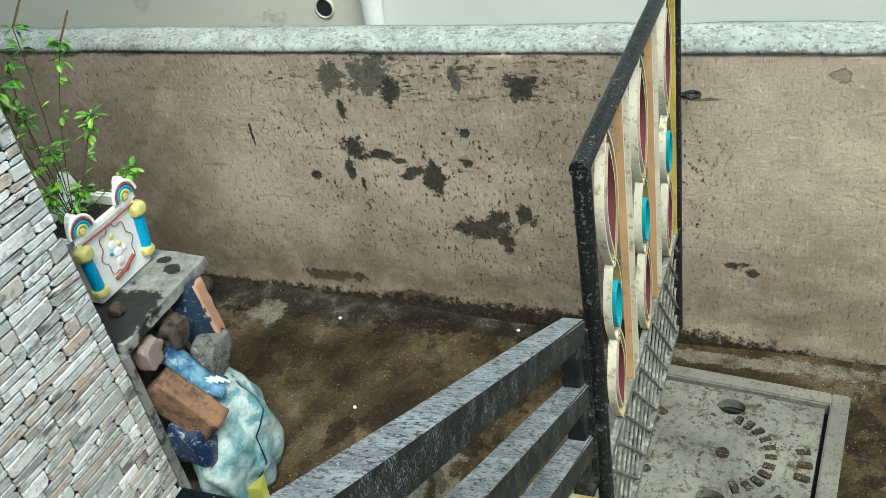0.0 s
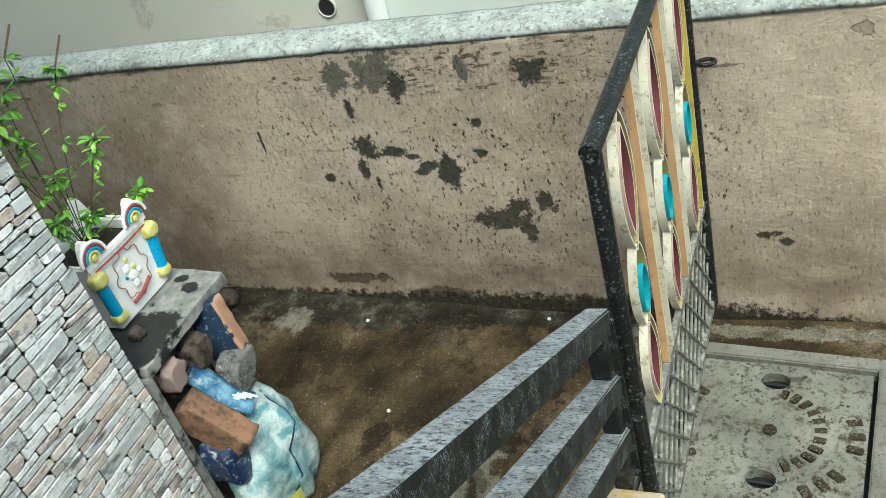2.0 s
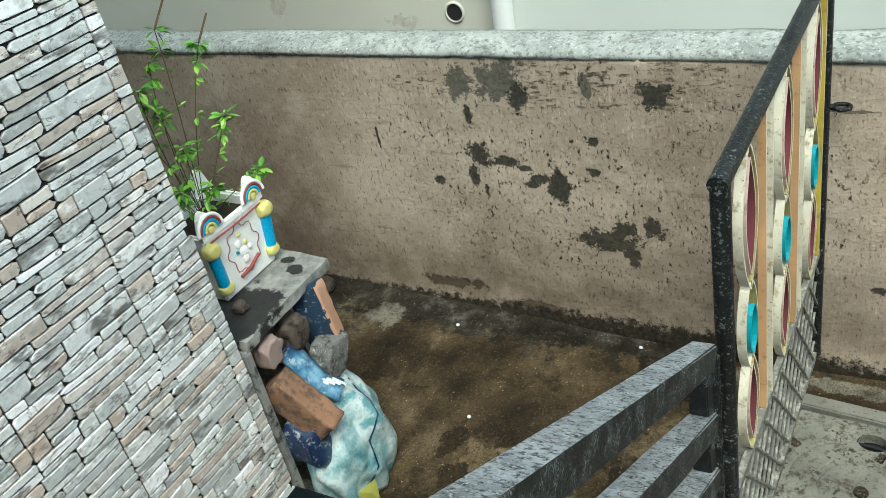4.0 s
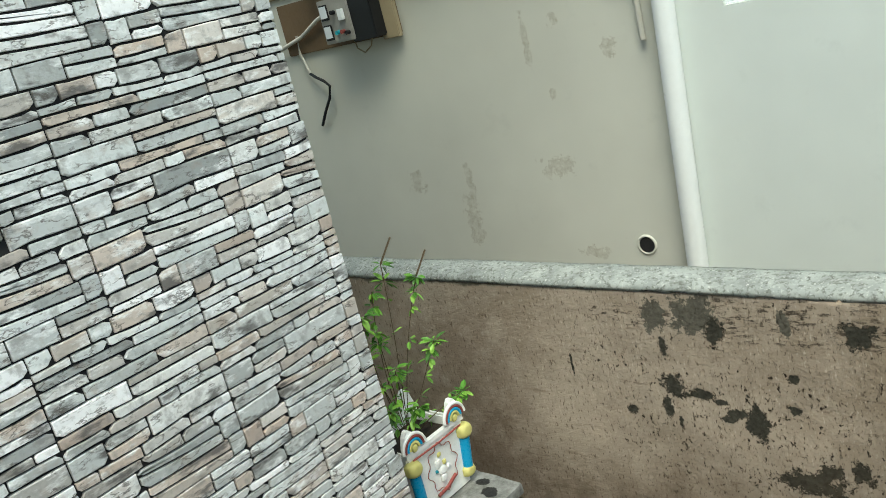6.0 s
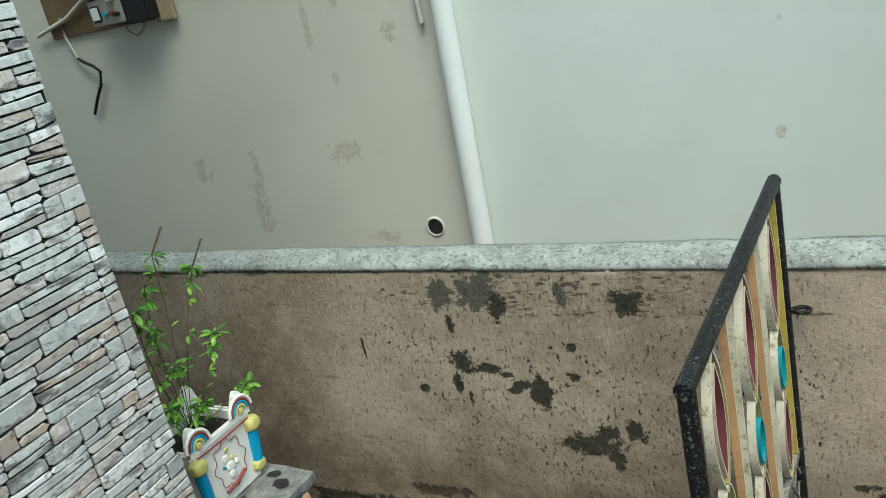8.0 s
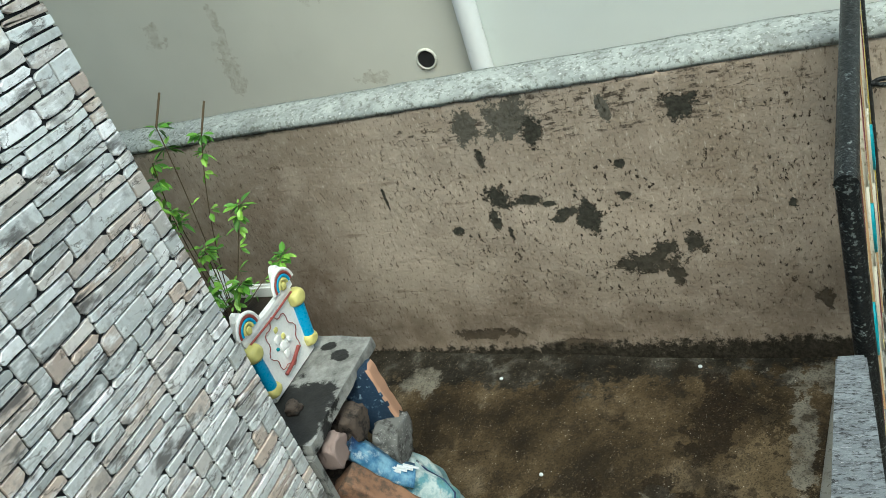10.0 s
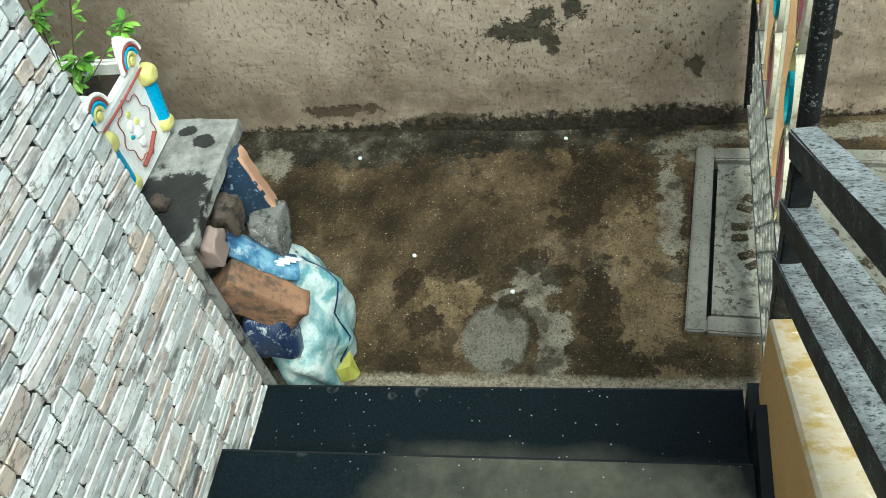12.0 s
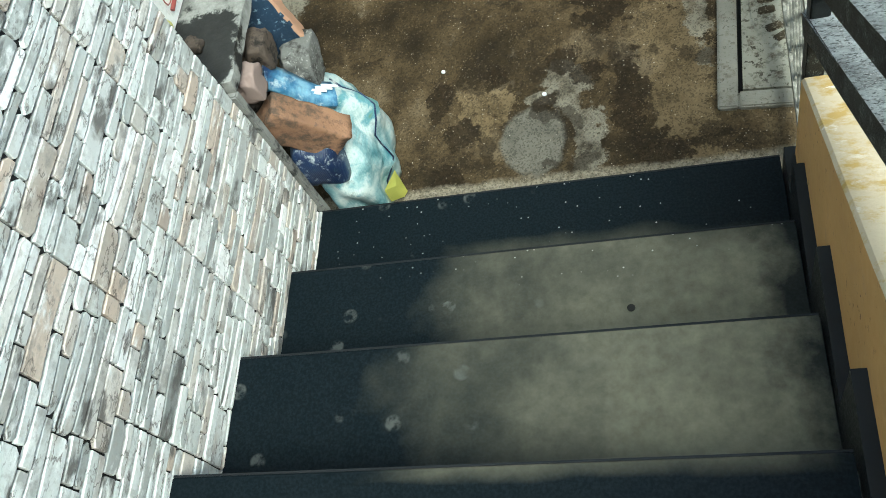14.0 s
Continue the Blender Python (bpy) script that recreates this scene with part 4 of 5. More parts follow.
# dark sheet stands for the unlit space behind the opening
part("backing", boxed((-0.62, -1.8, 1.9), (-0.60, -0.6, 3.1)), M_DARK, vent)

rs = random.Random(11)
TW, TH = 0.38, 0.46


def tile_layout():
    """Stones of one facing tile: outlines (y, z) of split ledge stone with chipped corners."""
    heights = []
    while sum(heights) < TH - 0.02:
        heights.append(rs.choice((0.018, 0.021, 0.024, 0.026, 0.029, 0.032, 0.036, 0.046)))
    k = TH / sum(heights)
    lines = [0.0]
    for h in heights:
        lines.append(lines[-1] + h * k)
    shift = [rs.uniform(0, 50) for _ in lines]

    def bed(i, y):
        """Height of bed joint i at y: it wanders between the tile's straight edges."""
        if i in (0, len(lines) - 1):
            return lines[i]
        return lines[i] + 0.007 * noise.noise((y * 5 + shift[i], shift[i], 0)) + 0.0035 * noise.noise((y * 30 + shift[i], 3, 0))

    def chipped(y0, y1, low, top):
        """One stone between two bed curves, its corners broken off by uneven amounts."""
        j, g = lambda s: rs.uniform(-s, s), 0.0023
        h = top((y0 + y1) / 2) - low((y0 + y1) / 2)
        c = [min(0.45 * h, 0.35 * (y1 - y0), rs.choice((0.0006, 0.0008, 0.001, 0.0015, 0.004, 0.011))) for _ in range(4)]
        m = y0 + (y1 - y0) * rs.uniform(0.35, 0.65)
        u, w = y0 + g, y1 - g
        s = [c[i] * rs.uniform(0.5, 1.1) for i in range(4)]
        return [(u + c[0], low(u) + g), (m, low(m) + g + j(0.0012)), (w - c[1], low(w) + g), (w + j(0.001), low(w) + g + s[1]),
                (w + j(0.001), top(w) - g - s[2]), (w - c[2], top(w) - g), (m + j(0.01), top(m) - g - abs(j(0.002))), (u + c[3], top(u) - g), (u + j(0.001), top(u) - g - s[3]), (u + j(0.001), low(u) + g + s[0])]

    out = []
    for i in range(len(heights)):
        h = lines[i + 1] - lines[i]
        y = 0.0
        while y < TW - 0.001:
            w = rs.choice((0.05, 0.08, 0.10, 0.12, 0.14, 0.17, 0.21))
            if TW - y - w < 0.035:
                w = TW - y
            low, top = (lambda v, i=i: bed(i, v)), (lambda v, i=i: bed(i + 1, v))
            if h > 0.042 and w > 0.07 and rs.random() < 0.35:
                f, tilt, y0 = rs.uniform(0.4, 0.6), rs.uniform(-1.5, 1.5), y
                cut = lambda v, f=f, tilt=tilt, y0=y0, w=w, low=low, top=top: low(v) + (top(v) - low(v)) * (f + 0.12 * tilt * ((v - y0) / w - 0.5))
                out.append(chipped(y, y + w, low, cut))
                out.append(chipped(y, y + w, cut, top))
            else:
                out.append(chipped(y, y + w, low, top))
            y += w
    return out


LAYOUT = tile_layout()


def stone_verts(q, dy, dz, lift, cut=None, back=None, roof=None):
    pts = [(y + dy, z + dz) for y, z in q]
    if cut is not None:
        pts = [(min(y, cut), z) for y, z in pts]
    if back is not None:
        pts = [(max(y, back), z) for y, z in pts]
    if roof is not None:
        pts = [(y, min(z, roof)) for y, z in pts]
    k = len(pts)
    cy, cz = sum(p[0] for p in pts) / k, sum(p[1] for p in pts) / k
    top = [(cy + (y - cy) * 0.975, cz + (z - cz) * 0.90) for y, z in pts]
    return [(-0.006, y, z) for y, z in pts] + [(lift * 0.5, y, z) for y, z in pts] + [(lift, y, z) for y, z in top]


STONE_FACES = [tuple(range(20, 30))] + [(a + o, (a + 1) % 10 + o, (a + 1) % 10 + 10 + o, a + 10 + o) for o in (0, 10) for a in range(10)]
shapes = []
for q in LAYOUT:
    cy, cz = q[0]
    me = bpy.data.meshes.new("stone")
    me.from_pydata(stone_verts(q, -cy, -cz, rs.uniform(0.002, 0.0045)), [], STONE_FACES)
    me.materials.append(M_STONE)
    shapes.append((me, cy, cz))

rest_v, rest_f, single_stones = [], [], 0
for r in range(8):
    for c in range(-1, 10):
        y0 = -0.232 - c * TW + (r % 2) * TW * 0.5
        z0 = -0.02 + r * TH
        for (me, sy, sz), q in zip(shapes, LAYOUT):
            ylo, yhi = min(p[0] for p in q) + y0, max(p[0] for p in q) + y0
            zlo, zhi = min(p[1] for p in q) + z0, max(p[1] for p in q) + z0
            if ylo > -0.012 or yhi < -3.5 or zhi > 3.35 or zhi < 0.0:
                continue
            back = roof = None
            if ylo < OY and yhi > -1.7 and zhi > OZ0 and zlo < OZ1:
                if yhi > OY + 0.008:
                    back = OY + 0.001
                elif zlo < OZ0 - 0.006:
                    roof = OZ0 - 0.001
                else:
                    continue
            whole = yhi < -0.001
            if whole and -0.62 < ylo and 0.55 < zlo < 2.0 and single_stones < 300:
                ob = new("stone", me)
                ob.parent = stair_wall
                ob.location = (0, sy + y0, sz + z0)
                single_stones += 1
            else:
                k = len(rest_v)
                rest_v += stone_verts(q, y0, z0, 0.002 + 0.003 * ((k * 7919) % 100) / 100, -0.001, back, roof)
                rest_f += [tuple(i + k for i in f) for f in STONE_FACES]
me = bpy.data.meshes.new("stone_facing")
me.from_pydata(rest_v, [], rest_f)
me.materials.append(M_STONES)
rest = tagged(new("stone_facing", me), "grey and tan ledge stone facing", kind="stuff")
rest.parent = wall_low

# ---- stairs ----
def para_x(y):
    return 1.240 - 0.025 * min(1.0, max(0.0, -y))


NOSE = [(0.0, 0.212), (-0.257, 0.345), (-0.557, 0.527), (-0.86, 0.699)]
while len(NOSE) < 11:
    NOSE.append((NOSE[-1][0] - 0.295, NOSE[-1][1] + 0.17))
stairs = tagged(new("stairs"), "black granite stairs, paler towards the right", "stairs", kind="structure")
SL, SR = 0.0005, 1.197
for i, (y, z) in enumerate(NOSE):
    y2 = NOSE[i + 1][0] if i + 1 < len(NOSE) else y - 1.2
    w = para_x(y) - 0.030
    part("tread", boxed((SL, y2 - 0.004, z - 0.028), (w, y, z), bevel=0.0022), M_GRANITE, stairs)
    # black front edge that also draws the shadow line under the tread
    part("shadow_nosing", boxed((SL, y + 0.0002, z - 0.028), (w, y + 0.0045, z - 0.001)), M_EDGE, stairs)
    lo = NOSE[i - 1][1] if i else -0.1
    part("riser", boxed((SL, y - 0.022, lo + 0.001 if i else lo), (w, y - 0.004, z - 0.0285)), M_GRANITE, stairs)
bm = bmesh.new()
for i, (y, z) in enumerate(NOSE):
    box(bm, (SL, y - 1.2 if i == len(NOSE) - 1 else NOSE[i + 1][0] - 0.02, -0.1), (SR, y - 0.023, z - 0.029))
part("core", bm, M_CEMENT, stairs)
part("plug", tube([(0.842, -0.43, 0.3452), (0.842, -0.43, 0.3462)], 0.009, 12), M_GAP, stairs, "small dark hole in the tread")


def para_z(y):
    return 0.528 + max(0.0, -y) * 0.622


# low side wall that climbs with the steps
bm = bmesh.new()
cols = []
for i in range(41):
    y = -0.03 - 3.04 * i / 40
    x, z, j = para_x(y), para_z(y), 0.003 * noise.noise((y * 6, 0, 3))
    cols.append([bm.verts.new(p) for p in ((x + j, y, -0.1), (x + j, y, z - 0.008), (x + 0.006, y, z + j), (x + 0.110, y, z + j), (x + 0.116, y, z - 0.008), (x + 0.116, y, -0.1))])
for a, c in zip(cols, cols[1:]):
    for k in range(6):
        f = bm.faces.new((a[k], c[k], c[(k + 1) % 6], a[(k + 1) % 6]))
        f.material_index = 1 if k in (1, 2, 3) else 0
bm.faces.new(cols[0])
bm.faces.new(cols[-1])
single("wall_parapet", bm, [M_PARAPET, M_PARATOP], "low ochre plastered side wall of the stairs", "wall", kind="structure")
skirt = tagged(new("trim"), "black granite stepped skirting along the side wall", "skirting", kind="structure")
for i, (y, z) in enumerate(NOSE[:8]):
    y2 = NOSE[i + 1][0]
    bm = bmesh.new()
    zp = NOSE[i - 1][1] if i else 0.0
    d0, d1, h = (0.115 if i else -0.009), 0.1155, 0.05
    prof = [(y + d0, zp - 0.02), (y + d0, z + h), (y2 + d1, z + h), (y2 + d1, z - 0.15)]
    a = [bm.verts.new((para_x(p[0]) - 0.024, *p)) for p in prof]
    c = [bm.verts.new((para_x(p[0]) + 0.004, *p)) for p in prof]
    bm.faces.new(a)
    bm.faces.new(c)
    for k in range(4):
        bm.faces.new((a[k], a[(k + 1) % 4], c[(k + 1) % 4], c[k]))
    part("skirting_tile", bm, M_EDGE, skirt)

# ---- stair railing ----
RX, RY = 1.266, 0.02
railing = thing("stair_railing", "black painted steel stair railing with three sloping bars", "railing", (RX, RY, 0.45))
SL_R = 0.622


def rail_at(y, z0):
    return (RX + 0.0387 * max(0.0, RY - y), y, z0 + SL_R * (RY - y))


for z0 in (0.993, 0.818, 0.660):
    bm = bmesh.new()
    sweep(bm, [rail_at(RY - 3.0 * i / 12, z0) for i in range(13)], rect(0.025, 0.0275))
    bmesh.ops.bevel(bm, geom=[e for e in bm.edges if abs((e.verts[0].co - e.verts[1].co).normalized().y) > 0.5], offset=0.004, segments=2, affect="EDGES")
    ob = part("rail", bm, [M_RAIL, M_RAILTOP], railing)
    # upward faces take the painted sky sheen, the rest stay black
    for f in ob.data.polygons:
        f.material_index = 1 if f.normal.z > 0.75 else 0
part("end_strip", boxed((RX + 0.0, RY + 0.0005, 0.53), (RX + 0.03, RY + 0.008, 1.0), bevel=0.002), M_RAIL, railing, "flat steel end strip")
part("end_post", boxed((RX - 0.02, RY - 0.045, 0.53), (RX + 0.018, RY - 0.005, 0.96), bevel=0.003), M_RAIL, railing)
for y in (-0.95, -1.95):
    p = rail_at(y, 0.5)
    part("post", boxed((p[0] - 0.015, y - 0.015, para_z(y) - 0.01), (p[0] + 0.015, y + 0.015, p[2] + 0.45), bevel=0.003), M_RAIL, railing)

# ---- gate ----
GN, GF = Vector((1.287, 0.108, 0.0)), Vector((1.322, 1.10, 0.0))
gate = thing("gate", "painted steel gate with lens-shaped scrollwork and wire mesh", "gate", (GN.x, GN.y, 0.05))
GLEN = (GF - GN).length
GDIR = (GF - GN).normalized()
GNOR = GDIR.cross(Vector((0, 0, 1)))


def gp(s, z, d=0.0):
    """A point of the gate: s along it, z up, with its sag, d across."""
    return GN + GDIR * s + GNOR * d + Vector((0, 0, z + 0.055 * s / GLEN))


part("near_post", tube([gp(0, 0.06), gp(0, 0.7), gp(0, 1.335)], 0.0195, 14, (0, 1, 0)), M_BLACK, gate, smooth=True)
part("far_post", tube([gp(GLEN, 0.06), gp(GLEN, 0.7), gp(GLEN, 1.335)], 0.0175, 14, (0, 1, 0)), M_BLACK, gate, smooth=True)
part("top_bar", tube([gp(-0.018, 1.335), gp(GLEN / 2, 1.335), gp(GLEN + 0.016, 1.335)], 0.0195, 14), M_BLACK, gate, smooth=True)
bm = bmesh.new()
sweep(bm, [gp(0.018, 0.475), gp(GLEN - 0.016, 0.475)], rect(0.008, 0.012))
part("middle_bar", bm, M_MESH, gate)
bm = bmesh.new()
sweep(bm, [gp(0.018, 0.07), gp(GLEN - 0.016, 0.07)], rect(0.008, 0.012))
part("bottom_bar", bm, M_MESH, gate)


def band(pts, material, name, deep=0.006, thick=0.002, closed=False, parent=None):
    bm = bmesh.new()
    sweep(bm, pts, [(-thick, -deep), (thick, -deep), (thick, deep), (-thick, deep)], GNOR, closed)
    ob = part(name, bm, [material, M_EDGE_CREAM], parent or gate)
    for f in ob.data.polygons:
        f.material_index = 1 if abs(f.normal.dot(GNOR)) > 0.8 and name != "ring" else 0
    return ob


def lens(s, z0, z1, half, name_mat):
    """Two bowed flats that meet in points round a pair of smaller ones."""
    for side in (-1, 1):
        pts = []
        for i in range(17):
            t = i / 16
            pts.append(gp(s + side * half * math.sin(math.pi * t) ** 0.8, z0 + (z1 - z0) * t))
        band(pts, name_mat if side < 0 else M_OLIVE, "bowed_flat", 0.010, 0.0022)
    for side in (-1, 1):
        pts = [gp(s + 0.004 + side * 0.60 * half * math.sin(math.pi * i / 14), z0 + (z1 - z0) * (0.10 + 0.80 * i / 14)) for i in range(15)]
        band(pts, M_MAROON if side > 0 else M_PINK, "inner_flat", 0.010, 0.002)


for k, s in enumerate((0.17, 0.50, 0.83)):
    lens(s, 0.965, 1.315, 0.062, M_CREAM)
    lens(s, 0.49, 0.785, 0.058, M_CREAM)
    ring_pts = [gp(s + 0.030 * math.sin(2 * math.pi * i / 20), 0.857 + 0.062 * math.cos(2 * math.pi * i / 20)) for i in range(20)]
    band(ring_pts, M_TEAL, "ring", 0.015, 0.0025, True)
    for side in (-1, 1):
        pts = [gp(s + side * (0.004 + 0.046 * math.sin(math.pi * i / 14) ** 0.7), 0.985 - 0.235 * i / 14) for i in range(15)]
        band(pts, M_OLIVE if side > 0 else M_CREAM, "scroll", 0.010, 0.0018)
for s, mt in ((0.305, M_ORANGE), (0.365, M_CREAM), (0.635, M_ORANGE), (0.695, M_CREAM), (0.945, M_YELLOW)):
    band([gp(s, 0.49), gp(s, 0.9), gp(s, 1.315)], mt, "upright_flat", 0.0095, 0.0025)
bm = bmesh.new()
span, zl, zh = GLEN - 0.05, 0.085, 0.462
rise = zh - zl
for k in range(-4, 13):
    for turn, off in ((1, 0.006), (-1, 0.0)):
        s0 = 0.02 + 0.09 * k
        ends = []
        for u in (0.0, 1.0):
            v = u if turn > 0 else 1 - u
            s = s0 + rise / 1.3 * u
            u2 = u if 0.02 <= s <= 0.02 + span else (max(0.02, min(0.02 + span, s)) - s0) * 1.3 / rise
            w = u2 if turn < 0 else 1 - u2
            ends.append((s0 + rise / 1.3 * u2, zl + rise * w))
        if 0.0 <= (ends[0][0] - s0) * 1.3 / rise <= 1.0 and abs(ends[1][0] - ends[0][0]) > 0.02 and ends[0][0] <= 0.02 + span and ends[1][0] >= 0.02:
            sweep(bm, [gp(s, z, off) for s, z in ends], circle(0.0042, 6), (1, 0, 0))
part("wire_mesh", bm, M_MESH, gate, "grey diamond wire mesh")
for z in (0.62, 0.2):
    part("hinge", tube([gp(-0.028, z - 0.04, 0.006), gp(-0.028, z + 0.04, 0.006)], 0.014, 10, (0, 1, 0)), M_BLACK, gate, smooth=True)
ring_pts = [gp(GLEN + 0.004 + 0.016 * math.sin(2 * math.pi * i / 16), 0.945, 0.046 + 0.022 * math.cos(2 * math.pi * i / 16)) for i in range(16)]
part("latch_eye", tube(ring_pts, 0.0065, 8, (0, 0, 1), True), M_BLACK, gate, "black iron latch eye", smooth=True)
part("latch_rod", tube([gp(GLEN, 0.945, -0.055), gp(GLEN, 0.945, 0.026)], 0.009, 10), M_BLACK, gate, smooth=True)

# ---- manhole ----
manhole = thing("manhole_cover", "square cement manhole cover with round cast lid and finger holes", "manhole", (*MC, 0.0))
LH, KW = 0.294, 0.056


def in_lid(bm):
    bmesh.ops.transform(bm, matrix=MT, verts=bm.verts)
    return bm


KI, KO = LH + 0.013, LH + 0.013 + KW
for lo, hi in (((-KO, -KO), (-KI, KO)), ((KI, -KO), (KO, KO)), ((-KI + 0.0005, -KO), (KI - 0.0005, -KI)), ((-KI + 0.0005, KI), (KI - 0.0005, KO))):
    part("kerb", in_lid(boxed((*lo, -0.05), (*hi, 0.016), bevel=0.005)), M_FRAME_CEMENT, manhole)
part("pit", in_lid(boxed((-KI + 0.001, -KI + 0.001, -0.09), (KI - 0.001, KI - 0.001, -0.03))), M_GAP, manhole, "black gap round the cover")
HOLES = [(0.021, 0.217), (0.031, -0.171)]
HX, HY2 = 0.042, 0.034
bm = bmesh.new()
g = 120
vs = {}
for i in range(g + 1):
    for j in range(g + 1):
        x, y = -LH + 2 * LH * i / g, -LH + 2 * LH * j / g
        d = math.hypot(x - 0.02, y - 0.02)
        z = 0.004 + 0.002 * noise.noise((x * 9, y * 9, 2)) + (0.004 if d < 0.29 else 0) - (0.003 if 0.105 < d < 0.125 else 0) - (0.003 if 0.19 < d < 0.20 else 0)
        vs[i, j] = bm.verts.new((x, y, z))
for i in range(g):
    for j in range(g):
        c = (vs[i, j].co + vs[i + 1, j + 1].co) / 2
        if all(((c.x - hx) / HX) ** 2 + ((c.y - hy) / HY2) ** 2 > 1 for hx, hy in HOLES):
            bm.faces.new((vs[i, j], vs[i + 1, j], vs[i + 1, j + 1], vs[i, j + 1]))
edge = [e for e in bm.edges if len(e.link_faces) == 1]
for v in {v for e in edge for v in e.verts}:
    for hx, hy in HOLES:
        dx, dy = (v.co.x - hx) / HX, (v.co.y - hy) / HY2
        if 0.5 < dx * dx + dy * dy < 1.9:
            k = 1 / math.hypot(dx, dy)
            v.co.x, v.co.y, v.co.z = hx + dx * k * HX, hy + dy * k * HY2, v.co.z + 0.003
bmesh.ops.delete(bm, geom=[v for v in bm.verts if not v.link_faces], context="VERTS")
ex = bmesh.ops.extrude_edge_only(bm, edges=edge)["geom"]
bmesh.ops.translate(bm, vec=(0, 0, -0.034), verts=[v for v in ex if isinstance(v, bmesh.types.BMVert)])
lid = part("lid", in_lid(bm), M_CEMENT, manhole, "grey cement lid with raised rings")
for hx, hy in HOLES:
    part("lift_bar", in_lid(tube([(hx - 0.05, hy, -0.008), (hx + 0.05, hy, -0.008)], 0.006, 8)), M_IRON, manhole)
part("boss", in_lid(tube([(0.03, 0.015, 0.005), (0.03, 0.015, 0.013), (0.03, 0.015, 0.015)], 0.02, 14, (0, 1, 0))), M_MARK, lid)
for ang in (-62, -48, -34, -20, -6, 8, 22, 36, 50, 64, 78):
    a, r = radians(ang), 0.150
    m = Matrix.Translation((0.02 + r * math.cos(a), 0.02 + r * math.sin(a), 0.0)) @ Matrix.Rotation(a, 4, "Z")
    part("raised_bar", in_lid(boxed((-0.021, -0.013, 0.004), (0.021, 0.013, 0.0115), m, 0.006)), M_MARK, lid, "worn raised cast marks")
for ang in (-58, -46, -34, -8, 4, 16, 150, 160, 178, 188, 204, 214):
    a, r = radians(ang), 0.245
    m = Matrix.Translation((0.02 + r * math.cos(a), 0.02 + r * math.sin(a), 0.0)) @ Matrix.Rotation(a, 4, "Z")
    part("raised_bar", in_lid(boxed((-0.024, -0.015, 0.004), (0.024, 0.015, 0.0125), m, 0.004)), M_MARK, lid, "worn raised cast marks")

# ---- slab shelf and its flower pot ----
SZ = 0.770
bm = bmesh.new()
out = [(-0.42, 0.02), (0.012, 0.025), (0.008, 0.435), (-0.40, 0.475)]
a = [bm.verts.new((*p, SZ - 0.034)) for p in out]
c = [bm.verts.new((*p, SZ)) for p in out]
bm.faces.new(a), bm.faces.new(c)
for k in range(4):
    bm.faces.new((a[k], a[(k + 1) % 4], c[(k + 1) % 4], c[k]))
bmesh.ops.subdivide_edges(bm, edges=bm.edges, cuts=11, use_grid_fill=True)
for v in bm.verts:
    v.co += Vector((noise.noise(v.co * 14), noise.noise(v.co * 14 + Vector((5, 0, 0))), noise.noise(v.co * 9 + Vector((0, 7, 0))) * 0.6)) * 0.009
shelf = thing("stone_shelf", "rough grey stone slab shelf, wet and dark at one end", "shelf", (-0.2, 0.24, 0.0))
part("slab", bm, M_SLAB_TOP, shelf)
part("upright", boxed((-0.155, 0.006, -0.02), (0.012, 0.030, SZ - 0.036), bevel=0.004), M_SLAB, shelf, "upright stone board under the slab")
part("back_upright", boxed((-0.40, 0.38, -0.02), (-0.16, 0.42, SZ - 0.036), bevel=0.004), M_SLAB, shelf)

POT = Matrix.Translation((-0.162, 0.28, SZ + 0.002)) @ Matrix.Rotation(radians(-2), 4, "Z")
pot = thing("flower_pot", "white glazed box planter with blue pillars and painted relief", "planter", (-0.2, 0.3, SZ))
# local: x to the front face, y along it, front at x = 0
PW, PH, PD = 0.130, 0.232, 0.21


def in_pot(bm):
    bmesh.ops.transform(bm, matrix=POT, verts=bm.verts)
    return bm


bm = bmesh.new()
lo = [(-PD + 0.02, -PW + 0.015), (0, -PW + 0.015), (0, PW - 0.015), (-PD + 0.02, PW - 0.015)]
hi = [(-PD, -PW), (0.012, -PW), (0.012, PW), (-PD, PW)]
ins = [(-PD + 0.02, -PW + 0.02), (-0.008, -PW + 0.02), (-0.008, PW - 0.02), (-PD + 0.02, PW - 0.02)]
rings = [[bm.verts.new((*p, z)) for p in ring] for ring, z in ((lo, 0.0), (hi, PH), (ins, PH), (ins, PH - 0.06))]
for r0, r1 in zip(rings, rings[1:]):
    for k in range(4):
        bm.faces.new((r0[k], r0[(k + 1) % 4], r1[(k + 1) % 4], r1[k]))
bm.faces.new(rings[0])
bmesh.ops.bevel(bm, geom=list(bm.edges), offset=0.006, segments=2, affect="EDGES")
part("body", in_pot(bm), M_CERAMIC, pot)
part("soil", in_pot(boxed((-PD + 0.021, -PW + 0.021, PH - 0.075), (-0.0085, PW - 0.021, PH - 0.035))), M_SOIL, pot, "dark potting soil")


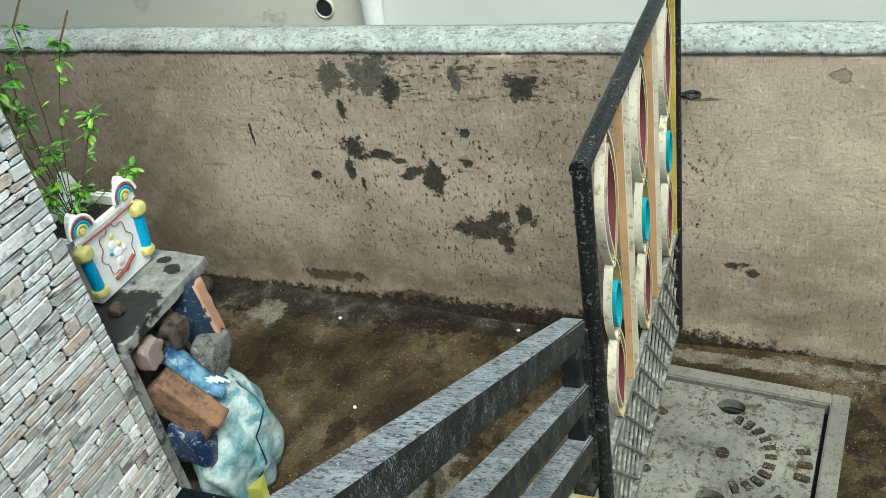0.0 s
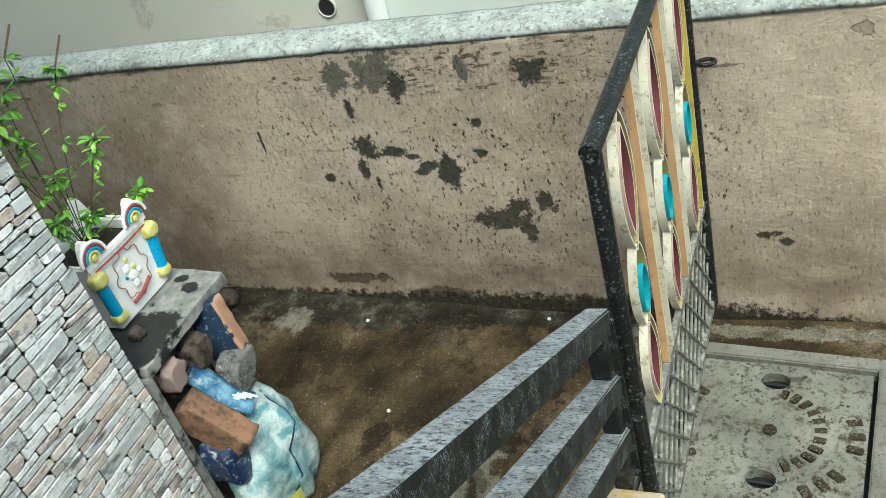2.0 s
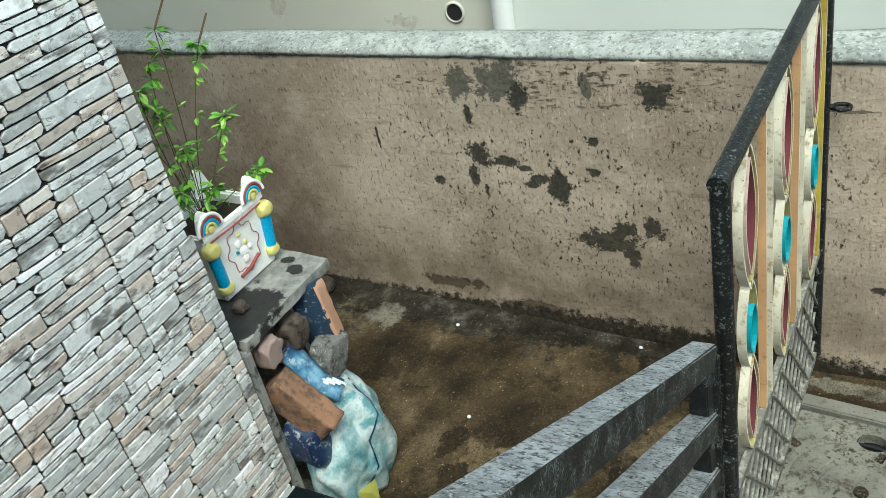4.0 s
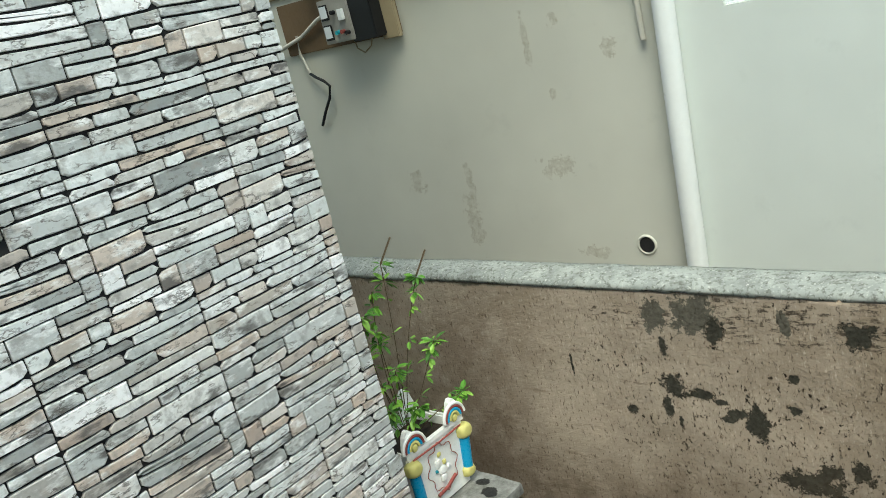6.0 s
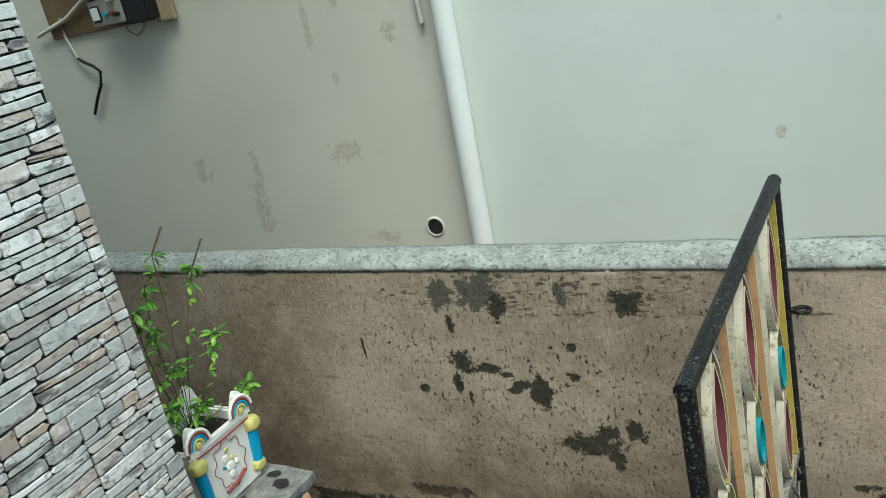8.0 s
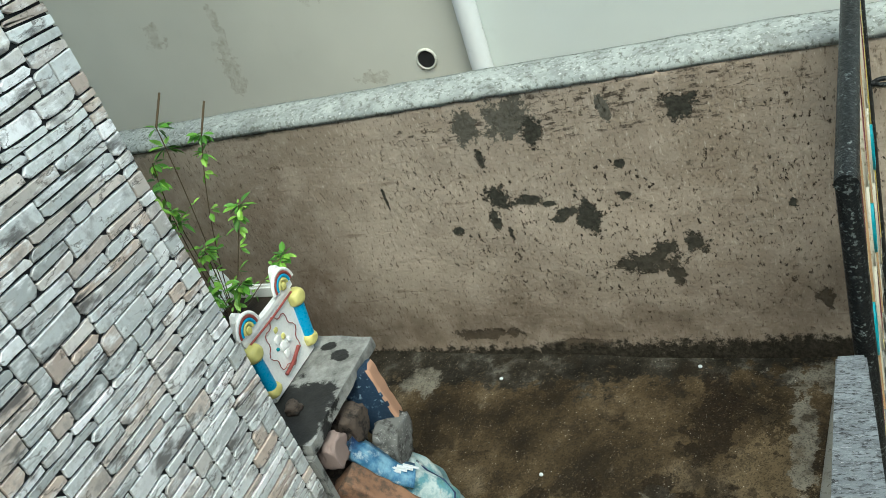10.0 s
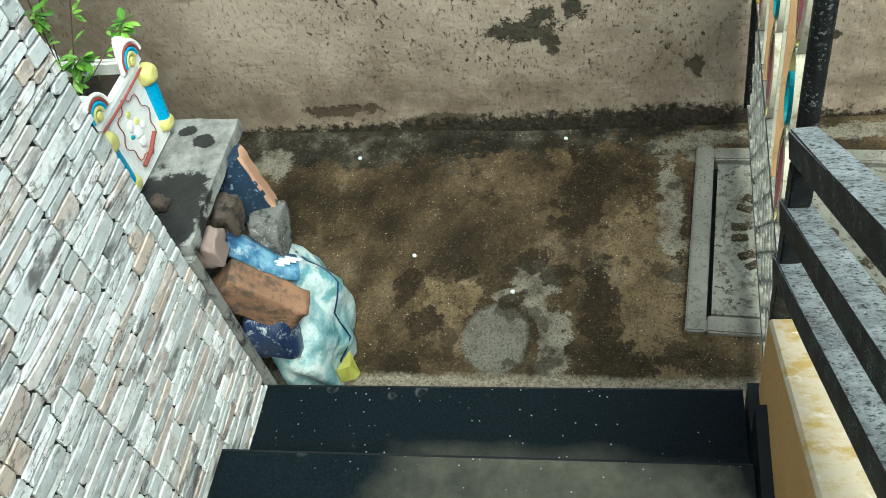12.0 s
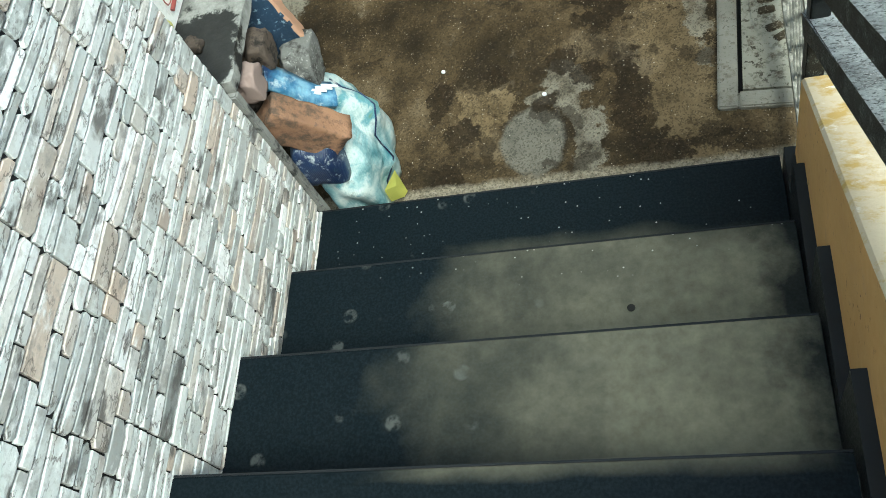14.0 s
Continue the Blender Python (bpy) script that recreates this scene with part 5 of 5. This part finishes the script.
def crest(x, name, dip=True):
    """Scalloped upper edge: high curled corners and a dip between."""
    bm = bmesh.new()
    top = []
    for i in range(25):
        t = -1 + i / 12
        u = abs(t)
        z = 0.022 + 0.02 * math.cos(t * math.pi * 2.2) if u < 0.55 else 0.02 + 0.055 * math.sin((u - 0.55) / 0.45 * math.pi) ** 0.7
        top.append((t * PW, PH + (max(0.006, z) if dip or u > 0.55 else 0.001)))
    base = [(t, PH - 0.012) for t, _ in top]
    va = [[bm.verts.new((x - d, y, z)) for y, z in top] for d in (0, 0.018)]
    vb = [[bm.verts.new((x - d, y, z)) for y, z in base] for d in (0, 0.018)]
    for i in range(24):
        bm.faces.new((va[0][i], va[0][i + 1], vb[0][i + 1], vb[0][i]))
        bm.faces.new((va[1][i], va[1][i + 1], vb[1][i + 1], vb[1][i]))
        bm.faces.new((va[0][i], va[0][i + 1], va[1][i + 1], va[1][i]))
    for i in (0, 24):
        bm.faces.new((va[0][i], va[1][i], vb[1][i], vb[0][i]))
    part(name, in_pot(bm), M_CERAMIC, pot)


crest(0.016, "front_crest", False)
crest(-PD + 0.016, "back_crest")


def arc(cy, cz, r, x=0.019):
    return [(x, cy + r * math.cos(math.pi * i / 12), cz + r * math.sin(math.pi * i / 12)) for i in range(13)]


for cy in (-PW + 0.037, PW - 0.037):
    for r, mt in ((0.047, M_CERAMIC), (0.038, M_POT_RED), (0.029, M_POT_BLUE), (0.019, M_POT_YELLOW)):
        bm = bmesh.new()
        sweep(bm, arc(cy, PH + 0.012, r), circle(0.0055, 8), (1, 0, 0))
        part("painted_arc", in_pot(bm), mt, pot, smooth=True)
    part("yellow_knob", in_pot(lump((0.018, cy, PH + 0.012), (0.008, 0.012, 0.014), 2, 0.05)), M_POT_YELLOW, pot, smooth=True)
for cy in (-PW + 0.012, PW - 0.012):
    bm = tube([(0.004, cy * 0.92, 0.055), (0.010, cy * 0.96, 0.12), (0.014, cy, 0.17)], 0.018, 14, (0, 1, 0))
    part("pillar", in_pot(bm), M_POT_BLUE, pot, "bright blue pillar", smooth=True)
    part("pillar_base", in_pot(lump((0.003, cy * 0.90, 0.046), (0.025, 0.028, 0.022), 3, 0.05)), M_POT_YELLOW, pot, smooth=True)
    part("pillar_cap", in_pot(lump((0.016, cy, 0.186), (0.028, 0.031, 0.027), 4, 0.05)), M_POT_YELLOW, pot, smooth=True)
part("red_line", in_pot(tube([(0.018, -PW + 0.02, PH - 0.022), (0.02, 0, PH - 0.024), (0.018, PW - 0.02, PH - 0.022)], 0.003, 8)), M_POT_RED, pot, smooth=True)
pts = [(0.008 + 0.006, 0.062 * math.sin(2 * math.pi * i / 40) * (1 + 0.12 * math.cos(8 * 2 * math.pi * i / 40)), 0.125 + 0.075 * math.cos(2 * math.pi * i / 40) * (1 + 0.12 * math.cos(8 * 2 * math.pi * i / 40))) for i in range(40)]
part("scalloped_line", in_pot(tube(pts, 0.0014, 6, (1, 0, 0), True)), M_POT_RED, pot, smooth=True)
for y, z, r, mt in ((0.0, 0.165, 0.014, M_POT_YELLOW), (-0.012, 0.14, 0.02, M_CERAMIC), (0.015, 0.132, 0.013, M_POT_YELLOW), (0.0, 0.11, 0.024, M_CERAMIC), (-0.025, 0.118, 0.008, M_TEAL), (0.028, 0.11, 0.012, M_CERAMIC), (0.0, 0.085, 0.02, M_CERAMIC)):
    part("relief_flower", in_pot(lump((0.008, y, z), (0.005, r * 0.7, r * 0.7), y * 50 + z * 90, 0.3)), mt, pot, smooth=True)
part("red_leaf", in_pot(tube([(0.012, -0.045, 0.045), (0.013, 0.0, 0.052), (0.012, 0.045, 0.07)], 0.0055, 8)), M_POT_RED, pot, smooth=True)
part("shell", lump((-0.095, 0.14, SZ + 0.016), (0.026, 0.024, 0.019), 9, 0.5), M_ROCK_BROWN, None, smooth=True)
tagged(bpy.data.objects["shell"], "small brown broken shell on the stone slab", "shell")

# ---- plant ----
plant = thing("basil_plant", "leggy green holy basil growing in the planter", "plant", (-0.3, 0.3, SZ + 0.2))
rp = random.Random(5)


def leaf(bm, at, d, size):
    d = d.normalized()
    side = d.cross(Vector((rp.uniform(-0.3, 0.3), rp.uniform(-0.3, 0.3), 1))).normalized()
    nor = side.cross(d)
    p = [at, at + d * size * 0.35 + side * size * 0.24 + nor * size * 0.05, at + d * size * 0.7 + side * size * 0.2, at + d * size - nor * size * 0.1, at + d * size * 0.7 - side * size * 0.2, at + d * size * 0.35 - side * size * 0.24 + nor * size * 0.05]
    v = [bm.verts.new(q) for q in p] + [bm.verts.new(at + d * size * 0.5 - nor * size * 0.06)]
    for a in range(6):
        bm.faces.new((v[a], v[(a + 1) % 6], v[6]))


base = POT @ Vector((-0.11, 0.0, PH - 0.04))
TIPS = [((-0.20, 0.30, 1.56), 7, True), ((-0.20, 0.43, 1.47), 7, True), ((-0.22, 0.19, 1.44), 9, False), ((-0.20, 0.43, 1.25), 12, False), ((-0.22, 0.23, 1.37), 9, False),
        ((-0.20, 0.50, 1.035), 12, False), ((-0.21, 0.25, 1.24), 8, False), ((-0.26, 0.16, 1.33), 6, False), ((-0.20, 0.18, 1.14), 9, False), ((-0.21, 0.31, 1.08), 8, False), ((-0.24, 0.12, 1.20), 6, False), ((-0.27, 0.30, 1.47), 5, False)]
for tip, cl, spike in TIPS:
    tip = Vector(tip)
    midp = base.lerp(tip, 0.5) + Vector((rp.uniform(-0.03, 0.03), rp.uniform(-0.03, 0.03), 0.03))
    pts = [base * (1 - t) ** 2 + midp * 2 * t * (1 - t) + tip * t * t for t in [i / 10 for i in range(11)]]
    part("stem", tube(pts, 0.0014, 6), M_STEM, plant, smooth=True)
    bm = bmesh.new()
    for i in (4, 6, 8, 9, 10):
        for k in range(cl + 5 if i > 8 else 4):
            d = Vector((rp.uniform(-1, 1), rp.uniform(-1, 1), rp.uniform(-0.9, 0.45)))
            leaf(bm, pts[i] + d * 0.008, d, rp.uniform(0.016, 0.042))
    part("leaves", bm, M_LEAF, plant)
    if spike:
        top = tip + Vector((0.0, 0.065, 0.06))
        part("flower_spike", tube([tip, tip.lerp(top, 0.5), top], 0.003, 6), M_STEM, plant, "dry brown flower spike")

# ---- sack and rubble beside the shelf ----
bm = bmesh.new()
rings = []
for k in range(25):
    t = k / 24
    z = 0.012 + 0.47 * t
    row = []
    for i in range(48):
        a = 2 * math.pi * i / 48
        swell = (math.sin(math.pi * min(1, 0.16 + t * 0.80)) ** 0.55)
        fold = 0.010 * math.sin(7 * a + 9 * t) + 0.03 * noise.noise((math.cos(a) * 1.6, math.sin(a) * 1.6, t * 3)) + 0.012 * noise.noise((math.cos(a) * 5, math.sin(a) * 5, t * 8))
        cx, cy = 0.082 - 0.045 * t, 0.20 + 0.025 * t
        row.append(bm.verts.new((cx + (0.112 * swell + fold) * math.cos(a), cy + (0.165 * swell + fold) * math.sin(a), max(0.03, z + 0.03 * noise.noise((math.cos(a), math.sin(a), 5)) * t))))
    rings.append(row)
for r0, r1 in zip(rings, rings[1:]):
    for i in range(48):
        bm.faces.new((r0[i], r0[(i + 1) % 48], r1[(i + 1) % 48], r1[i]))
bm.faces.new(rings[0])
bm.faces.new(rings[-1])
sack = thing("sack", "bulging white and teal woven plastic sack full of rubble", "sack", (0.09, 0.2, 0.03))
seam = [rings[k][int(7 - 13 * (1 - k / 24)) % 48].co.copy() for k in range(2, 23, 2)]
seam = [p + Vector((p.x - 0.06, p.y - 0.21, 0)).normalized() * 0.002 for p in seam]
part("body", bm, M_SACK, sack, smooth=True)
part("seam", tube(seam, 0.0028, 6), M_NAVY, sack, "dark stitched seam", smooth=True)
bm = bmesh.new()
corner = [bm.verts.new(p) for p in ((0.15, 0.10, 0.13), (0.18, 0.16, 0.14), (0.195, 0.135, 0.06), (0.185, 0.12, 0.055), (0.152, 0.095, 0.075), (0.178, 0.125, 0.11))]
for f in ((0, 1, 5), (1, 2, 5), (2, 3, 5), (3, 4, 5), (4, 0, 5)):
    bm.faces.new([corner[i] for i in f])
bmesh.ops.solidify(bm, geom=list(bm.faces), thickness=0.006)
part("corner", bm, M_SACK_YELLOW, sack, "yellow printed sack corner")

def brick(c, size, m3, material, name, label):
    bm = bmesh.new()
    bmesh.ops.create_cube(bm, size=1.0, matrix=Matrix.Diagonal((*size, 1)))
    bmesh.ops.subdivide_edges(bm, edges=list(bm.edges), cuts=11, use_grid_fill=True)
    r, half = 0.008, Vector(size) / 2
    for v in bm.verts:
        core = Vector([max(-h + r, min(h - r, x)) for h, x in zip(half, v.co)])
        d = v.co - core
        if d.length > 1e-6:
            v.co = core + d.normalized() * r
        v.co += Vector((noise.noise(v.co * 32), noise.noise(v.co * 32 + Vector((3, 0, 0))), noise.noise(v.co * 32 + Vector((0, 3, 0))))) * 0.0045
    bmesh.ops.transform(bm, matrix=Matrix.Translation(c) @ m3, verts=bm.verts)
    return single(name, bm, material, label, "brick", "rubble beside the shelf", smooth=True)


E3 = lambda rx, ry, rz: Euler([radians(v) for v in (rx, ry, rz)]).to_matrix().to_4x4()
brick((0.058, 0.092, 0.485), (0.225, 0.078, 0.108), E3(2, 50, 10), M_BRICK, "brick", "orange-red clay brick leaning on the sack")
blue = brick((0.004, 0.322, 0.645), (0.105, 0.062, 0.20), E3(-8, -10, 20), M_BLUE_BRICK, "brick", "clay brick painted dark blue standing on end")
blue.data.materials.append(M_BRICK_SIDE)
for f in blue.data.polygons:
    if f.normal.x > 0.6:
        f.material_index = 1
for nm, c, r, sd, mt, lb in (("rock", (0.045, 0.27, 0.53), (0.06, 0.075, 0.07), 1.3, M_ROCK, "grey angular stone on the sack"), ("rock", (-0.01, 0.215, 0.65), (0.05, 0.055, 0.06), 4.1, M_ROCK_BROWN, "dark brown stone under the slab edge"),
                          ("rock", (0.0, 0.10, 0.675), (0.038, 0.045, 0.05), 7.7, M_ROCK_PINK, "smooth pinkish stone under the slab corner"), ("rock", (-0.07, 0.2, 0.5), (0.06, 0.12, 0.1), 9.2, M_ROCK_BROWN, "dark brown stone under the slab edge")):
    single(nm, lump(c, r, sd, 0.55, 4), mt, lb, "rock", "rubble beside the shelf", smooth=True)
bm = bmesh.new()
pk = [(0.0, 0.155, 0.63), (0.03, 0.165, 0.585), (0.06, 0.175, 0.53), (0.085, 0.185, 0.49), (0.12, 0.20, 0.46)]
sweep(bm, pk, [(-0.035, -0.012), (0.0, -0.018), (0.035, -0.012), (0.04, 0.006), (0.015, 0.016), (-0.015, 0.016), (-0.04, 0.006)], (0.4, 0, 1))
packet = thing("packet", "crumpled blue checked plastic packet with white print", "packet", (0.08, 0.18, 0.5))
part("wrap", bm, M_PLAID, packet, smooth=True)
for k in range(4):
    m = Matrix.Translation((0.088 + 0.011 * k, 0.172 + 0.012 * k, 0.512 - 0.008 * k)) @ E3(-8, 38, 20)
    part("print_bar", boxed((-0.026, -0.0042, 0.0), (0.020, 0.0042, 0.003), m), M_INK, packet)
single("navy_sheet", lump((0.05, 0.09, 0.36), (0.075, 0.075, 0.10), 3.3, 0.5), M_NAVY, "crumpled navy blue plastic sheet beside the sack", "sheet", smooth=True)
single("rock", lump((-0.66, 1.06, 0.115), (0.075, 0.05, 0.04), 2.2, 0.3), M_ROCK_BROWN, "dark flat stone at the foot of the compound wall", "rock", smooth=True)
for x, y, z in ((0.277, 0.59, 0.0), (0.733, 1.10, 0.0), (0.02, 1.02, 0.0), (0.60, 0.45, 0.0)):
    single("pebble", lump((x, y, floor_height(x, y) + 0.003), (0.008, 0.007, 0.005), x * 9, 0.3, 2), M_INK, "small white fleck of plaster on the landing", "pebble", "plaster flecks")

# ---- unseen walls added: side, upper, end block sky light, back closes the yard ----
single("wall_blocker_side", boxed((-4.5, -4.2, -0.1), (-0.75, 0.0, 6.2)), M_HOUSE_WARM, "unseen tall grey wall added to shade the left", "wall", kind="structure")
single("wall_blocker_upper", boxed((-0.7, -4.2, 3.4), (-0.002, -0.002, 6.2)), M_HOUSE_WARM, "unseen upper wall added to shade the left", "wall", kind="structure")
single("wall_blocker_end", boxed((3.62, -4.2, -0.1), (3.85, 2.2, 2.3)), M_HOUSE_WARM, "unseen plain grey wall added to block low sky light", "wall", kind="structure")
single("wall_house_back", boxed((-4.0, -4.2, -0.1), (3.61, -4.0, 3.4)), M_HOUSE_WARM, "plain grey house wall behind the stairs", "wall", kind="structure")
